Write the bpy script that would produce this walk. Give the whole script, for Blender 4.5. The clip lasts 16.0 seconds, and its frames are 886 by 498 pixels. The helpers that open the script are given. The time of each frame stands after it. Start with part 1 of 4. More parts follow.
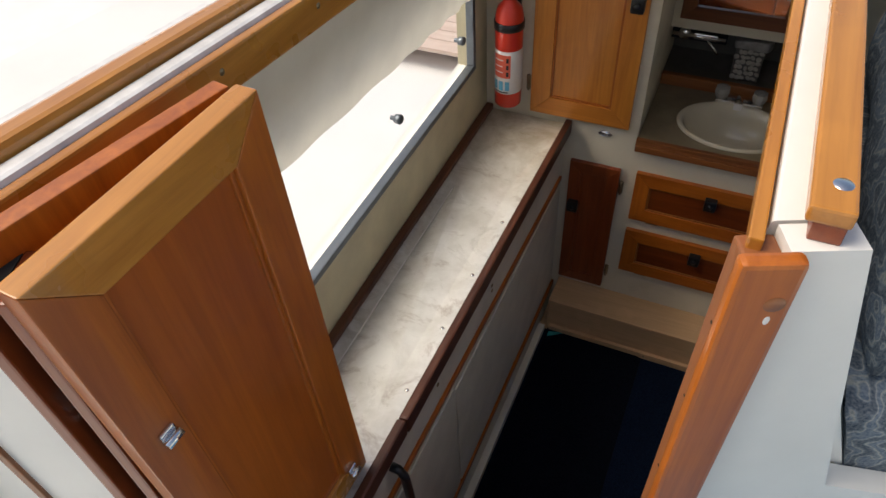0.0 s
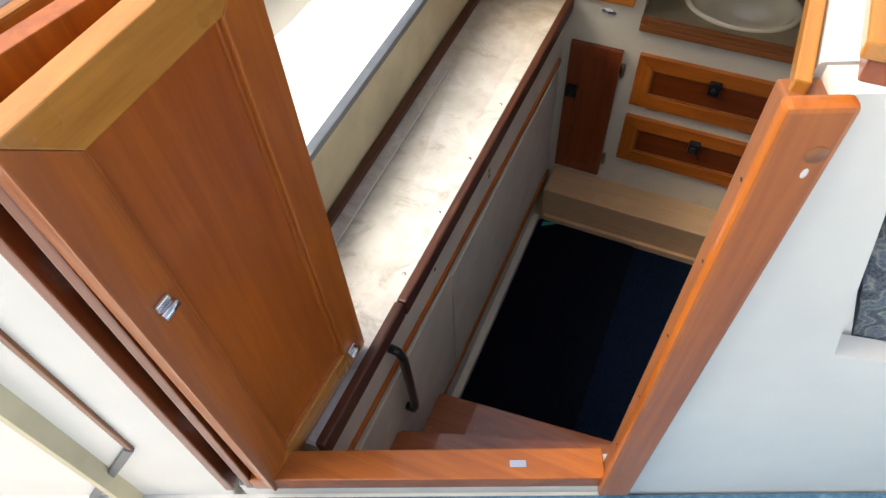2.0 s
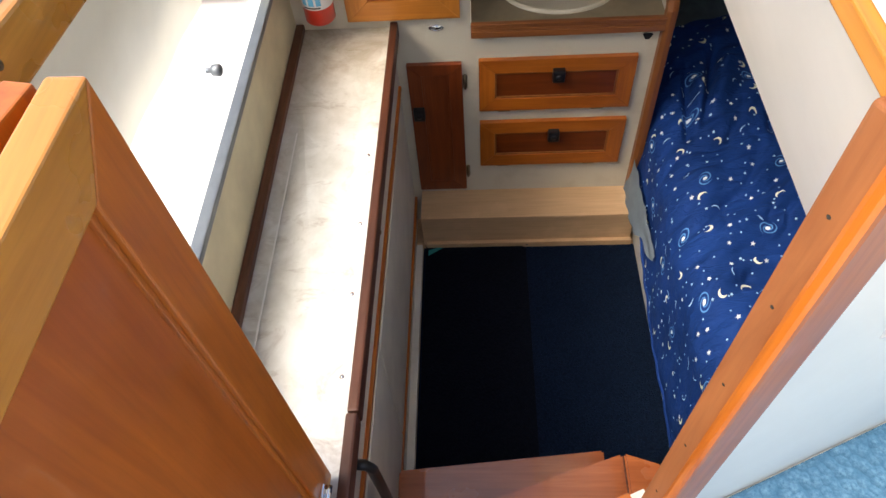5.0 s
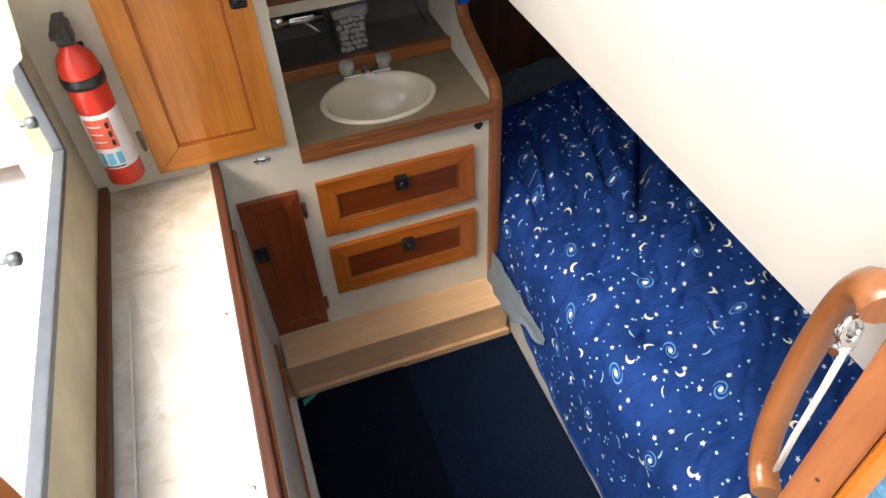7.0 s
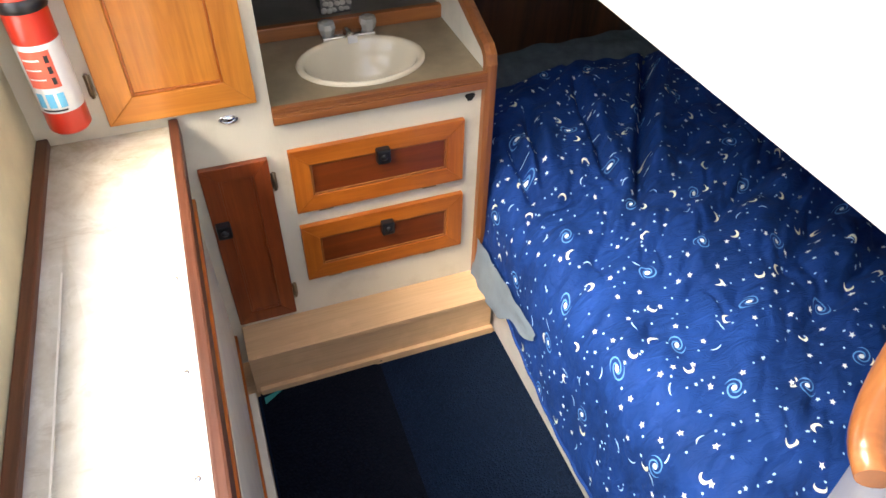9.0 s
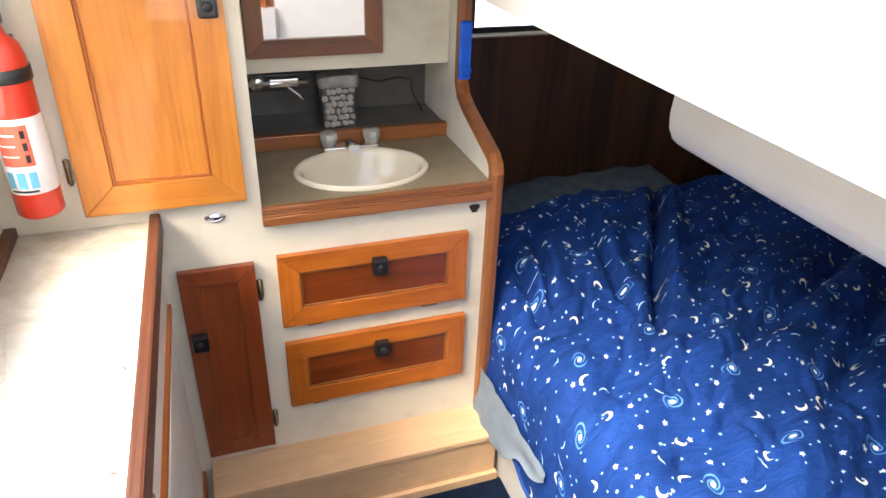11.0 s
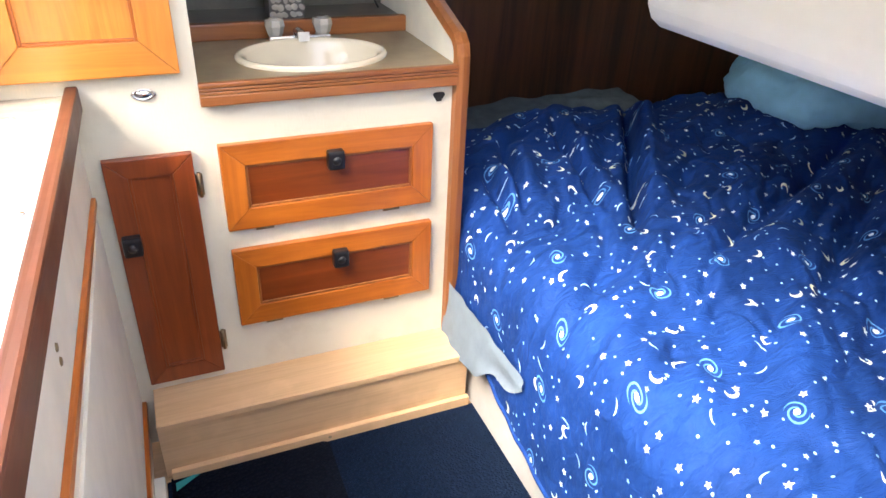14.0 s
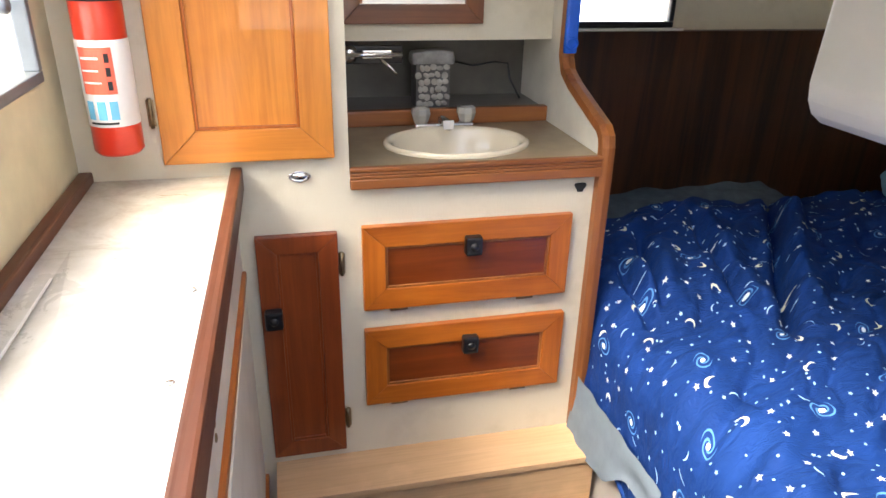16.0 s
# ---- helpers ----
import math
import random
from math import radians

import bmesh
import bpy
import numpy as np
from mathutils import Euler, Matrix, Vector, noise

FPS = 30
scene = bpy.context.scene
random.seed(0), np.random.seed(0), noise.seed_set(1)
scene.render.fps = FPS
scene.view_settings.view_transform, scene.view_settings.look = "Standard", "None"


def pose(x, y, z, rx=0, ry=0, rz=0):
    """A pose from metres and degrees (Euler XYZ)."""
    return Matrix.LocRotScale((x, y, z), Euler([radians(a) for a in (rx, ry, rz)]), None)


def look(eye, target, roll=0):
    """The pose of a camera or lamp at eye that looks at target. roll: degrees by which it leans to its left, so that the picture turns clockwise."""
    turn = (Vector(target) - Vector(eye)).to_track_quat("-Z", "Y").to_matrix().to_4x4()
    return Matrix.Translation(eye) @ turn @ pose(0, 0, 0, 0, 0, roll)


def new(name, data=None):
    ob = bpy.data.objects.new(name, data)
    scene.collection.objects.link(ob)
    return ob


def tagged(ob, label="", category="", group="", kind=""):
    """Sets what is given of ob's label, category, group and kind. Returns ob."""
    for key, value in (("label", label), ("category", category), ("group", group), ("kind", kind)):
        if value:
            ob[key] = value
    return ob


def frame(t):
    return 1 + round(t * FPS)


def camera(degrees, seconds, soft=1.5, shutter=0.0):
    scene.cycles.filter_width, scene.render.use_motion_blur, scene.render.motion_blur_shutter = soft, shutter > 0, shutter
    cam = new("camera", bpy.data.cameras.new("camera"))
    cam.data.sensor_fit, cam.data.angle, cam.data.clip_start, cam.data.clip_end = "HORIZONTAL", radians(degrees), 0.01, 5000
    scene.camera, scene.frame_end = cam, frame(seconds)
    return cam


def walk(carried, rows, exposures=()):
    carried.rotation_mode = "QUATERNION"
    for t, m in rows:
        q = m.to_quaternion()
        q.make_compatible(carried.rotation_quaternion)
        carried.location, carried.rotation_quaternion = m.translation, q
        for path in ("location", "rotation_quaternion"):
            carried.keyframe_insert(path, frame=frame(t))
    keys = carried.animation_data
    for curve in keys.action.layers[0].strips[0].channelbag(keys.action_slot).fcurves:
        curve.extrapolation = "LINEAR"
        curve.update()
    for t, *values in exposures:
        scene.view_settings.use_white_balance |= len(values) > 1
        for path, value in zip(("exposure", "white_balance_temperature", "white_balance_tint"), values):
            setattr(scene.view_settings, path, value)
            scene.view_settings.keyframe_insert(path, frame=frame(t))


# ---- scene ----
cam = camera(65.5, 16.0)
PATH = [
    (0, (0.191, -1.827, 2.238), (-0.436, -0.575, 0.81), -3.9),
    (0.5, (0.193, -1.835, 2.22), (-0.391, -0.679, 0.696), -3.3),
    (1, (0.191, -1.842, 2.203), (-0.355, -0.754, 0.616), -3.1),
    (1.5, (0.183, -1.842, 2.189), (-0.349, -0.787, 0.575), -3.2),
    (2, (0.171, -1.835, 2.182), (-0.345, -0.778, 0.564), -3.5),
    (2.5, (0.144, -1.82, 2.175), (-0.329, -0.741, 0.559), -3.5),
    (3, (0.107, -1.801, 2.164), (-0.292, -0.698, 0.544), -5.2),
    (3.5, (0.081, -1.784, 2.151), (-0.243, -0.655, 0.532), -4.7),
    (6, (-0.067, -1.613, 2.085), (0.1, -0.408, 0.497), -5.4),
    (6.5, (-0.092, -1.575, 2.046), (0.26, -0.285, 0.559), -4.4),
    (7, (-0.119, -1.538, 2.006), (0.305, -0.19, 0.59), -3.0),
    (7.5, (-0.139, -1.51, 1.955), (0.345, -0.169, 0.552), -1.5),
    (8, (-0.152, -1.492, 1.909), (0.342, -0.146, 0.514), 0.2),
    (10.5, (-0.105, -1.435, 1.639), (0.487, 0.081, 0.477), 1.3),
    (11, (-0.102, -1.428, 1.602), (0.486, 0.207, 0.612), 2.0),
    (11.5, (-0.096, -1.428, 1.555), (0.496, 0.253, 0.647), 1.3),
    (12, (-0.096, -1.428, 1.504), (0.518, 0.235, 0.577), 2.0),
    (12.5, (-0.1, -1.424, 1.447), (0.563, 0.208, 0.499), 2.5),
    (13, (-0.099, -1.416, 1.402), (0.582, 0.2, 0.44), 2.9),
    (13.5, (-0.098, -1.413, 1.359), (0.573, 0.183, 0.358), 3.0),
    (14, (-0.098, -1.4, 1.331), (0.597, 0.179, 0.319), 2.6),
    (14.5, (-0.1, -1.396, 1.305), (0.583, 0.152, 0.239), 3.5),
    (15, (-0.125, -1.372, 1.32), (0.519, 0.229, 0.308), 3.3),
    (15.5, (-0.138, -1.364, 1.327), (0.37, 0.372, 0.474), 1.7),
    (16, (-0.148, -1.351, 1.336), (0.28, 0.423, 0.518), 1.3),
]
walk(cam, [(t, look(eye, target, roll)) for t, eye, target, roll in PATH],
     exposures=[(0.0, 0.0, 7000, 10), (1.0, 0.5, 7000, 10), (1.5, 0.65, 7000, 10), (3.5, 1.0, 7000, 10), (6.0, 1.2, 6900, 10), (8.0, 1.9, 6900, 10),
                (10.5, 2.6, 6800, 10), (12.5, 2.75, 6600, 10), (13.0, 2.93, 6600, 10), (13.5, 3.0, 6600, 10), (14.5, 3.2, 6700, 10), (16.0, 2.5, 6800, 10)])

# ---------------------------------------------------------------- light
world = bpy.data.worlds.new("sky_world")
scene.world = world
world.use_nodes = True
wn = world.node_tree
sky = wn.nodes.new("ShaderNodeTexSky")
sky.sky_type, sky.sun_disc, sky.sun_elevation, sky.sun_rotation = "NISHITA", False, radians(57), radians(252)
sky.air_density, sky.dust_density = 1.0, 4.0
wn.links.new(sky.outputs[0], wn.nodes["Background"].inputs[0])
wn.nodes["Background"].inputs[1].default_value = 0.15
sun_data = bpy.data.lights.new("sun", "SUN")
sun_data.energy, sun_data.angle, sun_data.color = 2.1, radians(40), (1.0, 0.96, 0.91)
sun = new("sun", sun_data)
sun.matrix_world = look((-5.0, -1.6, 8.0), (0, 0, 0))


# ---------------------------------------------------------------- materials
def mat(name, rough=0.5, metal=0.0, coat=0.0):
    m = bpy.data.materials.new(name)
    m.use_nodes = True
    b = m.node_tree.nodes["Principled BSDF"]
    b.inputs["Roughness"].default_value, b.inputs["Metallic"].default_value = rough, metal
    b.inputs["Coat Weight"].default_value = coat
    return m, m.node_tree, b


def node(nt, kind, **values):
    n = nt.nodes.new(kind)
    for key, v in values.items():
        n.inputs[key.replace("_", " ")].default_value = v
    return n


def coords(nt, scale=(1, 1, 1), turn=(0, 0, 0)):
    tc = nt.nodes.new("ShaderNodeTexCoord")
    mp = nt.nodes.new("ShaderNodeMapping")
    mp.inputs["Scale"].default_value = scale
    mp.inputs["Rotation"].default_value = turn
    nt.links.new(tc.outputs["Object"], mp.inputs["Vector"])
    return mp.outputs[0]


def ramp(nt, fac, stops):
    r = nt.nodes.new("ShaderNodeValToRGB")
    while len(r.color_ramp.elements) < len(stops):
        r.color_ramp.elements.new(0.5)
    for e, (p, c) in zip(r.color_ramp.elements, stops):
        e.position, e.color = p, (*c, 1)
    nt.links.new(fac, r.inputs[0])
    return r.outputs[0]


def mix(nt, fac, a, b, blend="MIX"):
    n = nt.nodes.new("ShaderNodeMix")
    n.data_type, n.blend_type = "RGBA", blend
    for sock, v in ((n.inputs[0], fac), (n.inputs[6], a), (n.inputs[7], b)):
        if isinstance(v, (int, float)):
            sock.default_value = v
        elif isinstance(v, tuple):
            sock.default_value = (*v, 1)
        else:
            nt.links.new(v, sock)
    return n.outputs[2]


def bump(nt, b, height, strength=0.2, distance=0.002):
    n = node(nt, "ShaderNodeBump", Strength=strength, Distance=distance)
    nt.links.new(height, n.inputs["Height"])
    nt.links.new(n.outputs[0], b.inputs["Normal"])


def noise_tex(nt, vec, scale, detail=4, rough=0.55, distortion=0.0):
    n = node(nt, "ShaderNodeTexNoise", Scale=scale, Detail=detail, Roughness=rough, Distortion=distortion)
    nt.links.new(vec, n.inputs["Vector"])
    return n.outputs["Fac"]


def math_node(nt, op, a, b=None, c=None):
    n = nt.nodes.new("ShaderNodeMath")
    n.operation = op
    for sock, v in zip(n.inputs, (a, b, c)):
        if v is None:
            continue
        if isinstance(v, (int, float)):
            sock.default_value = v
        else:
            nt.links.new(v, sock)
    return n.outputs[0]


def wood(name, dark, light, axis="z", rough=0.35, coat=0.4, wear=0.15):
    m, nt, b = mat(name, rough, coat=coat)
    sc = {"x": (1.2, 16, 16), "y": (16, 1.2, 16), "z": (16, 16, 1.2)}[axis]
    fine = {"x": (6, 150, 150), "y": (150, 6, 150), "z": (150, 150, 6)}[axis]
    info = nt.nodes.new("ShaderNodeObjectInfo")
    v = coords(nt, sc)
    off = nt.nodes.new("ShaderNodeVectorMath")
    off.operation = "ADD"
    nt.links.new(v, off.inputs[0])
    nt.links.new(info.outputs["Random"], off.inputs[1])
    g = noise_tex(nt, off.outputs[0], 1.3, 5, 0.6, 1.2)
    col = ramp(nt, g, [(0.3, dark), (0.5, tuple((p + q) / 2 for p, q in zip(dark, light))), (0.72, light)])
    f = noise_tex(nt, coords(nt, fine), 1.0, 3, 0.6)
    col = mix(nt, ramp(nt, f, [(0.45, (0.0, 0.0, 0.0)), (0.65, (0.2, 0.2, 0.2))]), col, tuple(0.65 * q for q in dark), "MIX")
    blot = noise_tex(nt, coords(nt), 9, 3)
    col = mix(nt, ramp(nt, blot, [(0.52, (0, 0, 0)), (0.75, (wear, wear, wear))]), col, tuple(min(1, 1.5 * q) for q in light))
    nt.links.new(col, b.inputs["Base Color"])
    rr = node(nt, "ShaderNodeMapRange", To_Min=rough - 0.1, To_Max=rough + 0.2)
    nt.links.new(blot, rr.inputs["Value"])
    nt.links.new(rr.outputs[0], b.inputs["Roughness"])
    bump(nt, b, f, 0.15, 0.0008)
    return m


def plain(name, col, rough=0.5, metal=0.0, var=0.06, scale=20, relief=0.05, coat=0.0):
    m, nt, b = mat(name, rough, metal, coat)
    v = coords(nt)
    n1 = noise_tex(nt, v, scale, 5)
    n2 = noise_tex(nt, v, scale * 9, 3)
    lo, hi = tuple(q * (1 - var) for q in col), tuple(min(1, q * (1 + var)) for q in col)
    nt.links.new(ramp(nt, n1, [(0.3, lo), (0.7, hi)]), b.inputs["Base Color"])
    bump(nt, b, n2, relief, 0.001)
    return m


def make_vinyl():
    """Cream woven wall vinyl with faint streaks and grime."""
    m, nt, b = mat("cream_vinyl", 0.6)
    w = noise_tex(nt, coords(nt, (260, 260, 60)), 1.0, 2)
    w2 = noise_tex(nt, coords(nt, (60, 60, 300)), 1.0, 2)
    weave = math_node(nt, "ADD", w, w2)
    col = ramp(nt, weave, [(0.35, (0.47, 0.41, 0.28)), (0.65, (0.68, 0.62, 0.48))])
    d = noise_tex(nt, coords(nt), 5, 6, 0.65)
    col = mix(nt, ramp(nt, d, [(0.5, (0, 0, 0)), (0.8, (0.5, 0.5, 0.5))]), col, (0.36, 0.29, 0.17))
    nt.links.new(col, b.inputs["Base Color"])
    bump(nt, b, weave, 0.35, 0.0008)
    return m


def make_benchtop():
    """Off-white marbled laminate with brown stains, semi-gloss."""
    m, nt, b = mat("stained_laminate", 0.3, coat=0.6)
    v = coords(nt)
    base = ramp(nt, noise_tex(nt, v, 9, 8, 0.65, 0.3), [(0.3, (0.51, 0.49, 0.44)), (0.65, (0.73, 0.72, 0.68))])
    st = noise_tex(nt, coords(nt, (1, 1.3, 1)), 7, 8, 0.7, 0.8)
    col = mix(nt, ramp(nt, st, [(0.54, (0, 0, 0)), (0.64, (0.40, 0.40, 0.40)), (0.76, (0.8, 0.8, 0.8))]), base, (0.20, 0.13, 0.08))
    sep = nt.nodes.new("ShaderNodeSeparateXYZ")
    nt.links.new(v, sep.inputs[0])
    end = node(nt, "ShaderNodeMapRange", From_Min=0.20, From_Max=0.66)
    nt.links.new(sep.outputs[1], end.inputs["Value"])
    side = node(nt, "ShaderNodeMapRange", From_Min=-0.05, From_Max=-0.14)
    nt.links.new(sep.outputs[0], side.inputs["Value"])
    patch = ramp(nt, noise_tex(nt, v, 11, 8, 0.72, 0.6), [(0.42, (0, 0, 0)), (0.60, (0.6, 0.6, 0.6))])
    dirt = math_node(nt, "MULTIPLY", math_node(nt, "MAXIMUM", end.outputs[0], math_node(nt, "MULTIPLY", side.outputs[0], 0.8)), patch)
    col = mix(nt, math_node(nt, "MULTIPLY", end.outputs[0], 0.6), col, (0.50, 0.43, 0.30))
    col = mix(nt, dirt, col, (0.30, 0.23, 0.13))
    nt.links.new(col, b.inputs["Base Color"])
    r = node(nt, "ShaderNodeMapRange", To_Min=0.16, To_Max=0.45)
    nt.links.new(st, r.inputs["Value"])
    nt.links.new(r.outputs[0], b.inputs["Roughness"])
    bump(nt, b, noise_tex(nt, v, 60, 3), 0.05, 0.001)
    return m


def make_quilt():
    """Navy cotton printed with stars, crescent moons and small spiral galaxies."""
    m, nt, b = mat("night_sky_cotton", 0.75)
    b.inputs["Specular IOR Level"].default_value = 0.15
    uvn = nt.nodes.new("ShaderNodeTexCoord")
    uv = uvn.outputs["UV"]
    base = ramp(nt, noise_tex(nt, uv, 5, 4), [(0.3, (0.005, 0.028, 0.130)), (0.7, (0.009, 0.048, 0.225))])
    col = base

    def cells(scale, shift, rnd):
        mp = nt.nodes.new("ShaderNodeMapping")
        mp.inputs["Location"].default_value = shift
        mp.inputs["Scale"].default_value = (scale, scale, 0)
        nt.links.new(uv, mp.inputs[0])
        vo = nt.nodes.new("ShaderNodeTexVoronoi")
        vo.voronoi_dimensions = "2D"
        vo.inputs["Scale"].default_value, vo.inputs["Randomness"].default_value = 1.0, rnd
        nt.links.new(mp.outputs[0], vo.inputs["Vector"])
        loc = nt.nodes.new("ShaderNodeVectorMath")
        loc.operation = "SUBTRACT"
        nt.links.new(mp.outputs[0], loc.inputs[0])
        nt.links.new(vo.outputs["Position"], loc.inputs[1])
        rgb = nt.nodes.new("ShaderNodeSeparateColor")
        nt.links.new(vo.outputs["Color"], rgb.inputs[0])
        turn = nt.nodes.new("ShaderNodeVectorRotate")
        turn.rotation_type = "Z_AXIS"
        nt.links.new(loc.outputs[0], turn.inputs["Vector"])
        nt.links.new(math_node(nt, "MULTIPLY", rgb.outputs[0], 6.28), turn.inputs["Angle"])
        xyz = nt.nodes.new("ShaderNodeSeparateXYZ")
        nt.links.new(turn.outputs[0], xyz.inputs[0])
        return vo.outputs["Distance"], xyz.outputs[0], xyz.outputs[1], rgb.outputs[1]

    def below(a, v):
        return math_node(nt, "LESS_THAN", a, v)

    def star(d, x, y, r):
        """Five straight-sided points."""
        fold = math_node(nt, "PINGPONG", math_node(nt, "ADD", math_node(nt, "ARCTAN2", y, x), 6.2832), radians(36))
        inner = 0.45 * r
        slope = (1 - inner * math.cos(radians(36)) / r) / (inner * math.sin(radians(36)))
        edge = math_node(nt, "ADD", math_node(nt, "MULTIPLY", math_node(nt, "COSINE", fold), 1 / r), math_node(nt, "MULTIPLY", math_node(nt, "SINE", fold), slope))
        return below(math_node(nt, "MULTIPLY", d, edge), 1.0)

    def moon(d, x, y, r):
        dx = math_node(nt, "SUBTRACT", x, r * 0.5)
        d2 = math_node(nt, "SQRT", math_node(nt, "ADD", math_node(nt, "MULTIPLY", dx, dx), math_node(nt, "MULTIPLY", y, y)))
        return math_node(nt, "MULTIPLY", below(d, r), math_node(nt, "GREATER_THAN", d2, r * 0.88))

    def times(a, b_):
        return math_node(nt, "MULTIPLY", a, b_)

    def between(a, lo, hi):
        return times(math_node(nt, "GREATER_THAN", a, lo), below(a, hi))

    # small dots, stars of two sizes, comets, moons, spiral galaxies
    d, x, y, r = cells(25, (3.1, 7.7, 0), 0.9)
    col = mix(nt, times(below(d, 0.070), below(r, 0.42)), col, (0.36, 0.58, 0.85))
    d, x, y, r = cells(16.5, (0.3, 0.9, 0), 0.75)
    col = mix(nt, times(star(d, x, y, 0.132), below(r, 0.36)), col, (0.75, 0.80, 0.82))
    col = mix(nt, times(star(d, x, y, 0.092), between(r, 0.36, 0.66)), col, (0.45, 0.68, 0.88))
    bow = math_node(nt, "ADD", y, times(times(x, x), 1.6))
    flat = times(bow, 8.0)
    dl = math_node(nt, "SQRT", math_node(nt, "ADD", times(x, x), times(flat, flat)))
    col = mix(nt, times(below(dl, 0.24), between(r, 0.66, 0.78)), col, (0.40, 0.62, 0.88))
    d, x, y, r = cells(9.2, (5.2, 1.4, 0), 0.6)
    col = mix(nt, times(moon(d, x, y, 0.120), below(r, 0.46)), col, (0.84, 0.84, 0.66))
    d, x, y, r = cells(4.7, (2.4, 4.4, 0), 0.45)
    yy = times(y, 1.3)
    de = math_node(nt, "SQRT", math_node(nt, "ADD", times(x, x), times(yy, yy)))
    present = below(r, 0.85)
    col = mix(nt, times(below(de, 0.140), present), col, base)
    swirl = math_node(nt, "SINE", math_node(nt, "MULTIPLY_ADD", de, -105.0, times(math_node(nt, "ARCTAN2", yy, x), 2.0)))
    arms = times(math_node(nt, "GREATER_THAN", swirl, 0.5), below(de, 0.128))
    col = mix(nt, times(times(arms, present), 0.7), col, (0.13, 0.36, 0.74))
    col = mix(nt, times(below(de, 0.034), present), col, (0.80, 0.88, 0.92))
    nt.links.new(col, b.inputs["Base Color"])
    wr = noise_tex(nt, coords(nt, (14, 34, 20), (0, 0, radians(-35))), 1.0, 5, 0.6, 0.8)
    bump(nt, b, wr, 0.75, 0.012)
    return m


def make_carpet(name, a, c, scale=420):
    m, nt, b = mat(name, 0.95)
    b.inputs["Specular IOR Level"].default_value = 0.08
    v = coords(nt)
    vo = node(nt, "ShaderNodeTexVoronoi", Scale=scale * 0.35)
    nt.links.new(v, vo.inputs["Vector"])
    n = noise_tex(nt, v, scale, 3)
    col = mix(nt, vo.outputs["Distance"], ramp(nt, n, [(0.3, a), (0.7, c)]), a)
    nt.links.new(mix(nt, ramp(nt, noise_tex(nt, v, 6, 4), [(0.4, (0, 0, 0)), (0.8, (0.4, 0.4, 0.4))]), col, a), b.inputs["Base Color"])
    bump(nt, b, vo.outputs["Distance"], 0.8, 0.006)
    return m


def make_upholstery():
    """Blue-grey tapestry fabric with a cream paisley figure."""
    m, nt, b = mat("paisley_tapestry", 0.9)
    v = coords(nt)
    w = node(nt, "ShaderNodeTexWave", Scale=9.0, Distortion=14.0, Detail=2.0, Detail_Scale=2.0)
    nt.links.new(v, w.inputs["Vector"])
    col = ramp(nt, w.outputs["Fac"], [(0.15, (0.06, 0.10, 0.15)), (0.45, (0.20, 0.27, 0.33)), (0.62, (0.46, 0.47, 0.42)), (0.85, (0.14, 0.21, 0.29))])
    th = noise_tex(nt, coords(nt, (300, 300, 300)), 1.0, 2)
    nt.links.new(mix(nt, 0.35, col, ramp(nt, th, [(0.3, (0.02, 0.03, 0.05)), (0.7, (0.45, 0.45, 0.42))])), b.inputs["Base Color"])
    bump(nt, b, th, 0.5, 0.002)
    return m


def make_bulkhead_wood():
    m, nt, b = mat("dark_mahogany", 0.4)
    g = noise_tex(nt, coords(nt, (14, 14, 0.8)), 1.0, 5, 0.6, 1.0)
    nt.links.new(ramp(nt, g, [(0.3, (0.012, 0.005, 0.003)), (0.7, (0.115, 0.042, 0.016))]), b.inputs["Base Color"])
    bump(nt, b, g, 0.1, 0.001)
    return m


TEAK_Z = wood("teak_upright", (0.31, 0.070, 0.005), (0.54, 0.152, 0.014), "z")
TEAK_X = wood("teak_across", (0.31, 0.070, 0.005), (0.54, 0.152, 0.014), "x")
TEAK_Y = wood("teak_along", (0.31, 0.070, 0.005), (0.54, 0.152, 0.014), "y")
PANEL_Z = wood("teak_panel_upright", (0.32, 0.072, 0.006), (0.47, 0.120, 0.011), "z", 0.3)
PANEL_X = wood("teak_panel_across", (0.14, 0.024, 0.003), (0.23, 0.047, 0.006), "x", 0.3)
RED_Z = wood("red_mahogany_upright", (0.17, 0.029, 0.006), (0.28, 0.060, 0.011), "z", 0.35)
TRIM_Y = wood("dark_trim_along", (0.07, 0.022, 0.010), (0.15, 0.05, 0.02), "y", 0.45, 0.1)
FRAME_X = wood("dark_frame_across", (0.12, 0.035, 0.012), (0.23, 0.075, 0.025), "x", 0.4)
TRIM_X = wood("reddish_trim_across", (0.19, 0.055, 0.013), (0.34, 0.115, 0.027), "x", 0.4)
FRAME_Z = wood("dark_frame_upright", (0.14, 0.042, 0.012), (0.25, 0.085, 0.025), "z", 0.4)
TRIM_Z = wood("reddish_trim_upright", (0.20, 0.060, 0.014), (0.35, 0.120, 0.028), "z", 0.4)
EDGE_Y = wood("reddish_edge_along", (0.052, 0.014, 0.005), (0.105, 0.029, 0.010), "y", 0.5, 0.08)
STEP_WOOD = wood("varnished_step", (0.28, 0.068, 0.018), (0.44, 0.13, 0.035), "x", 0.2, 0.7)
JAMB_Z = wood("brown_jamb_upright", (0.20, 0.062, 0.018), (0.34, 0.125, 0.040), "z", 0.45, 0.1, 0.1)
RED_Y = wood("red_mahogany_along", (0.20, 0.036, 0.008), (0.33, 0.074, 0.014), "y", 0.4)
LOOP_WOOD = wood("worn_brown_loop", (0.17, 0.055, 0.014), (0.32, 0.125, 0.04), "z", 0.3, 0.3, 0.2)
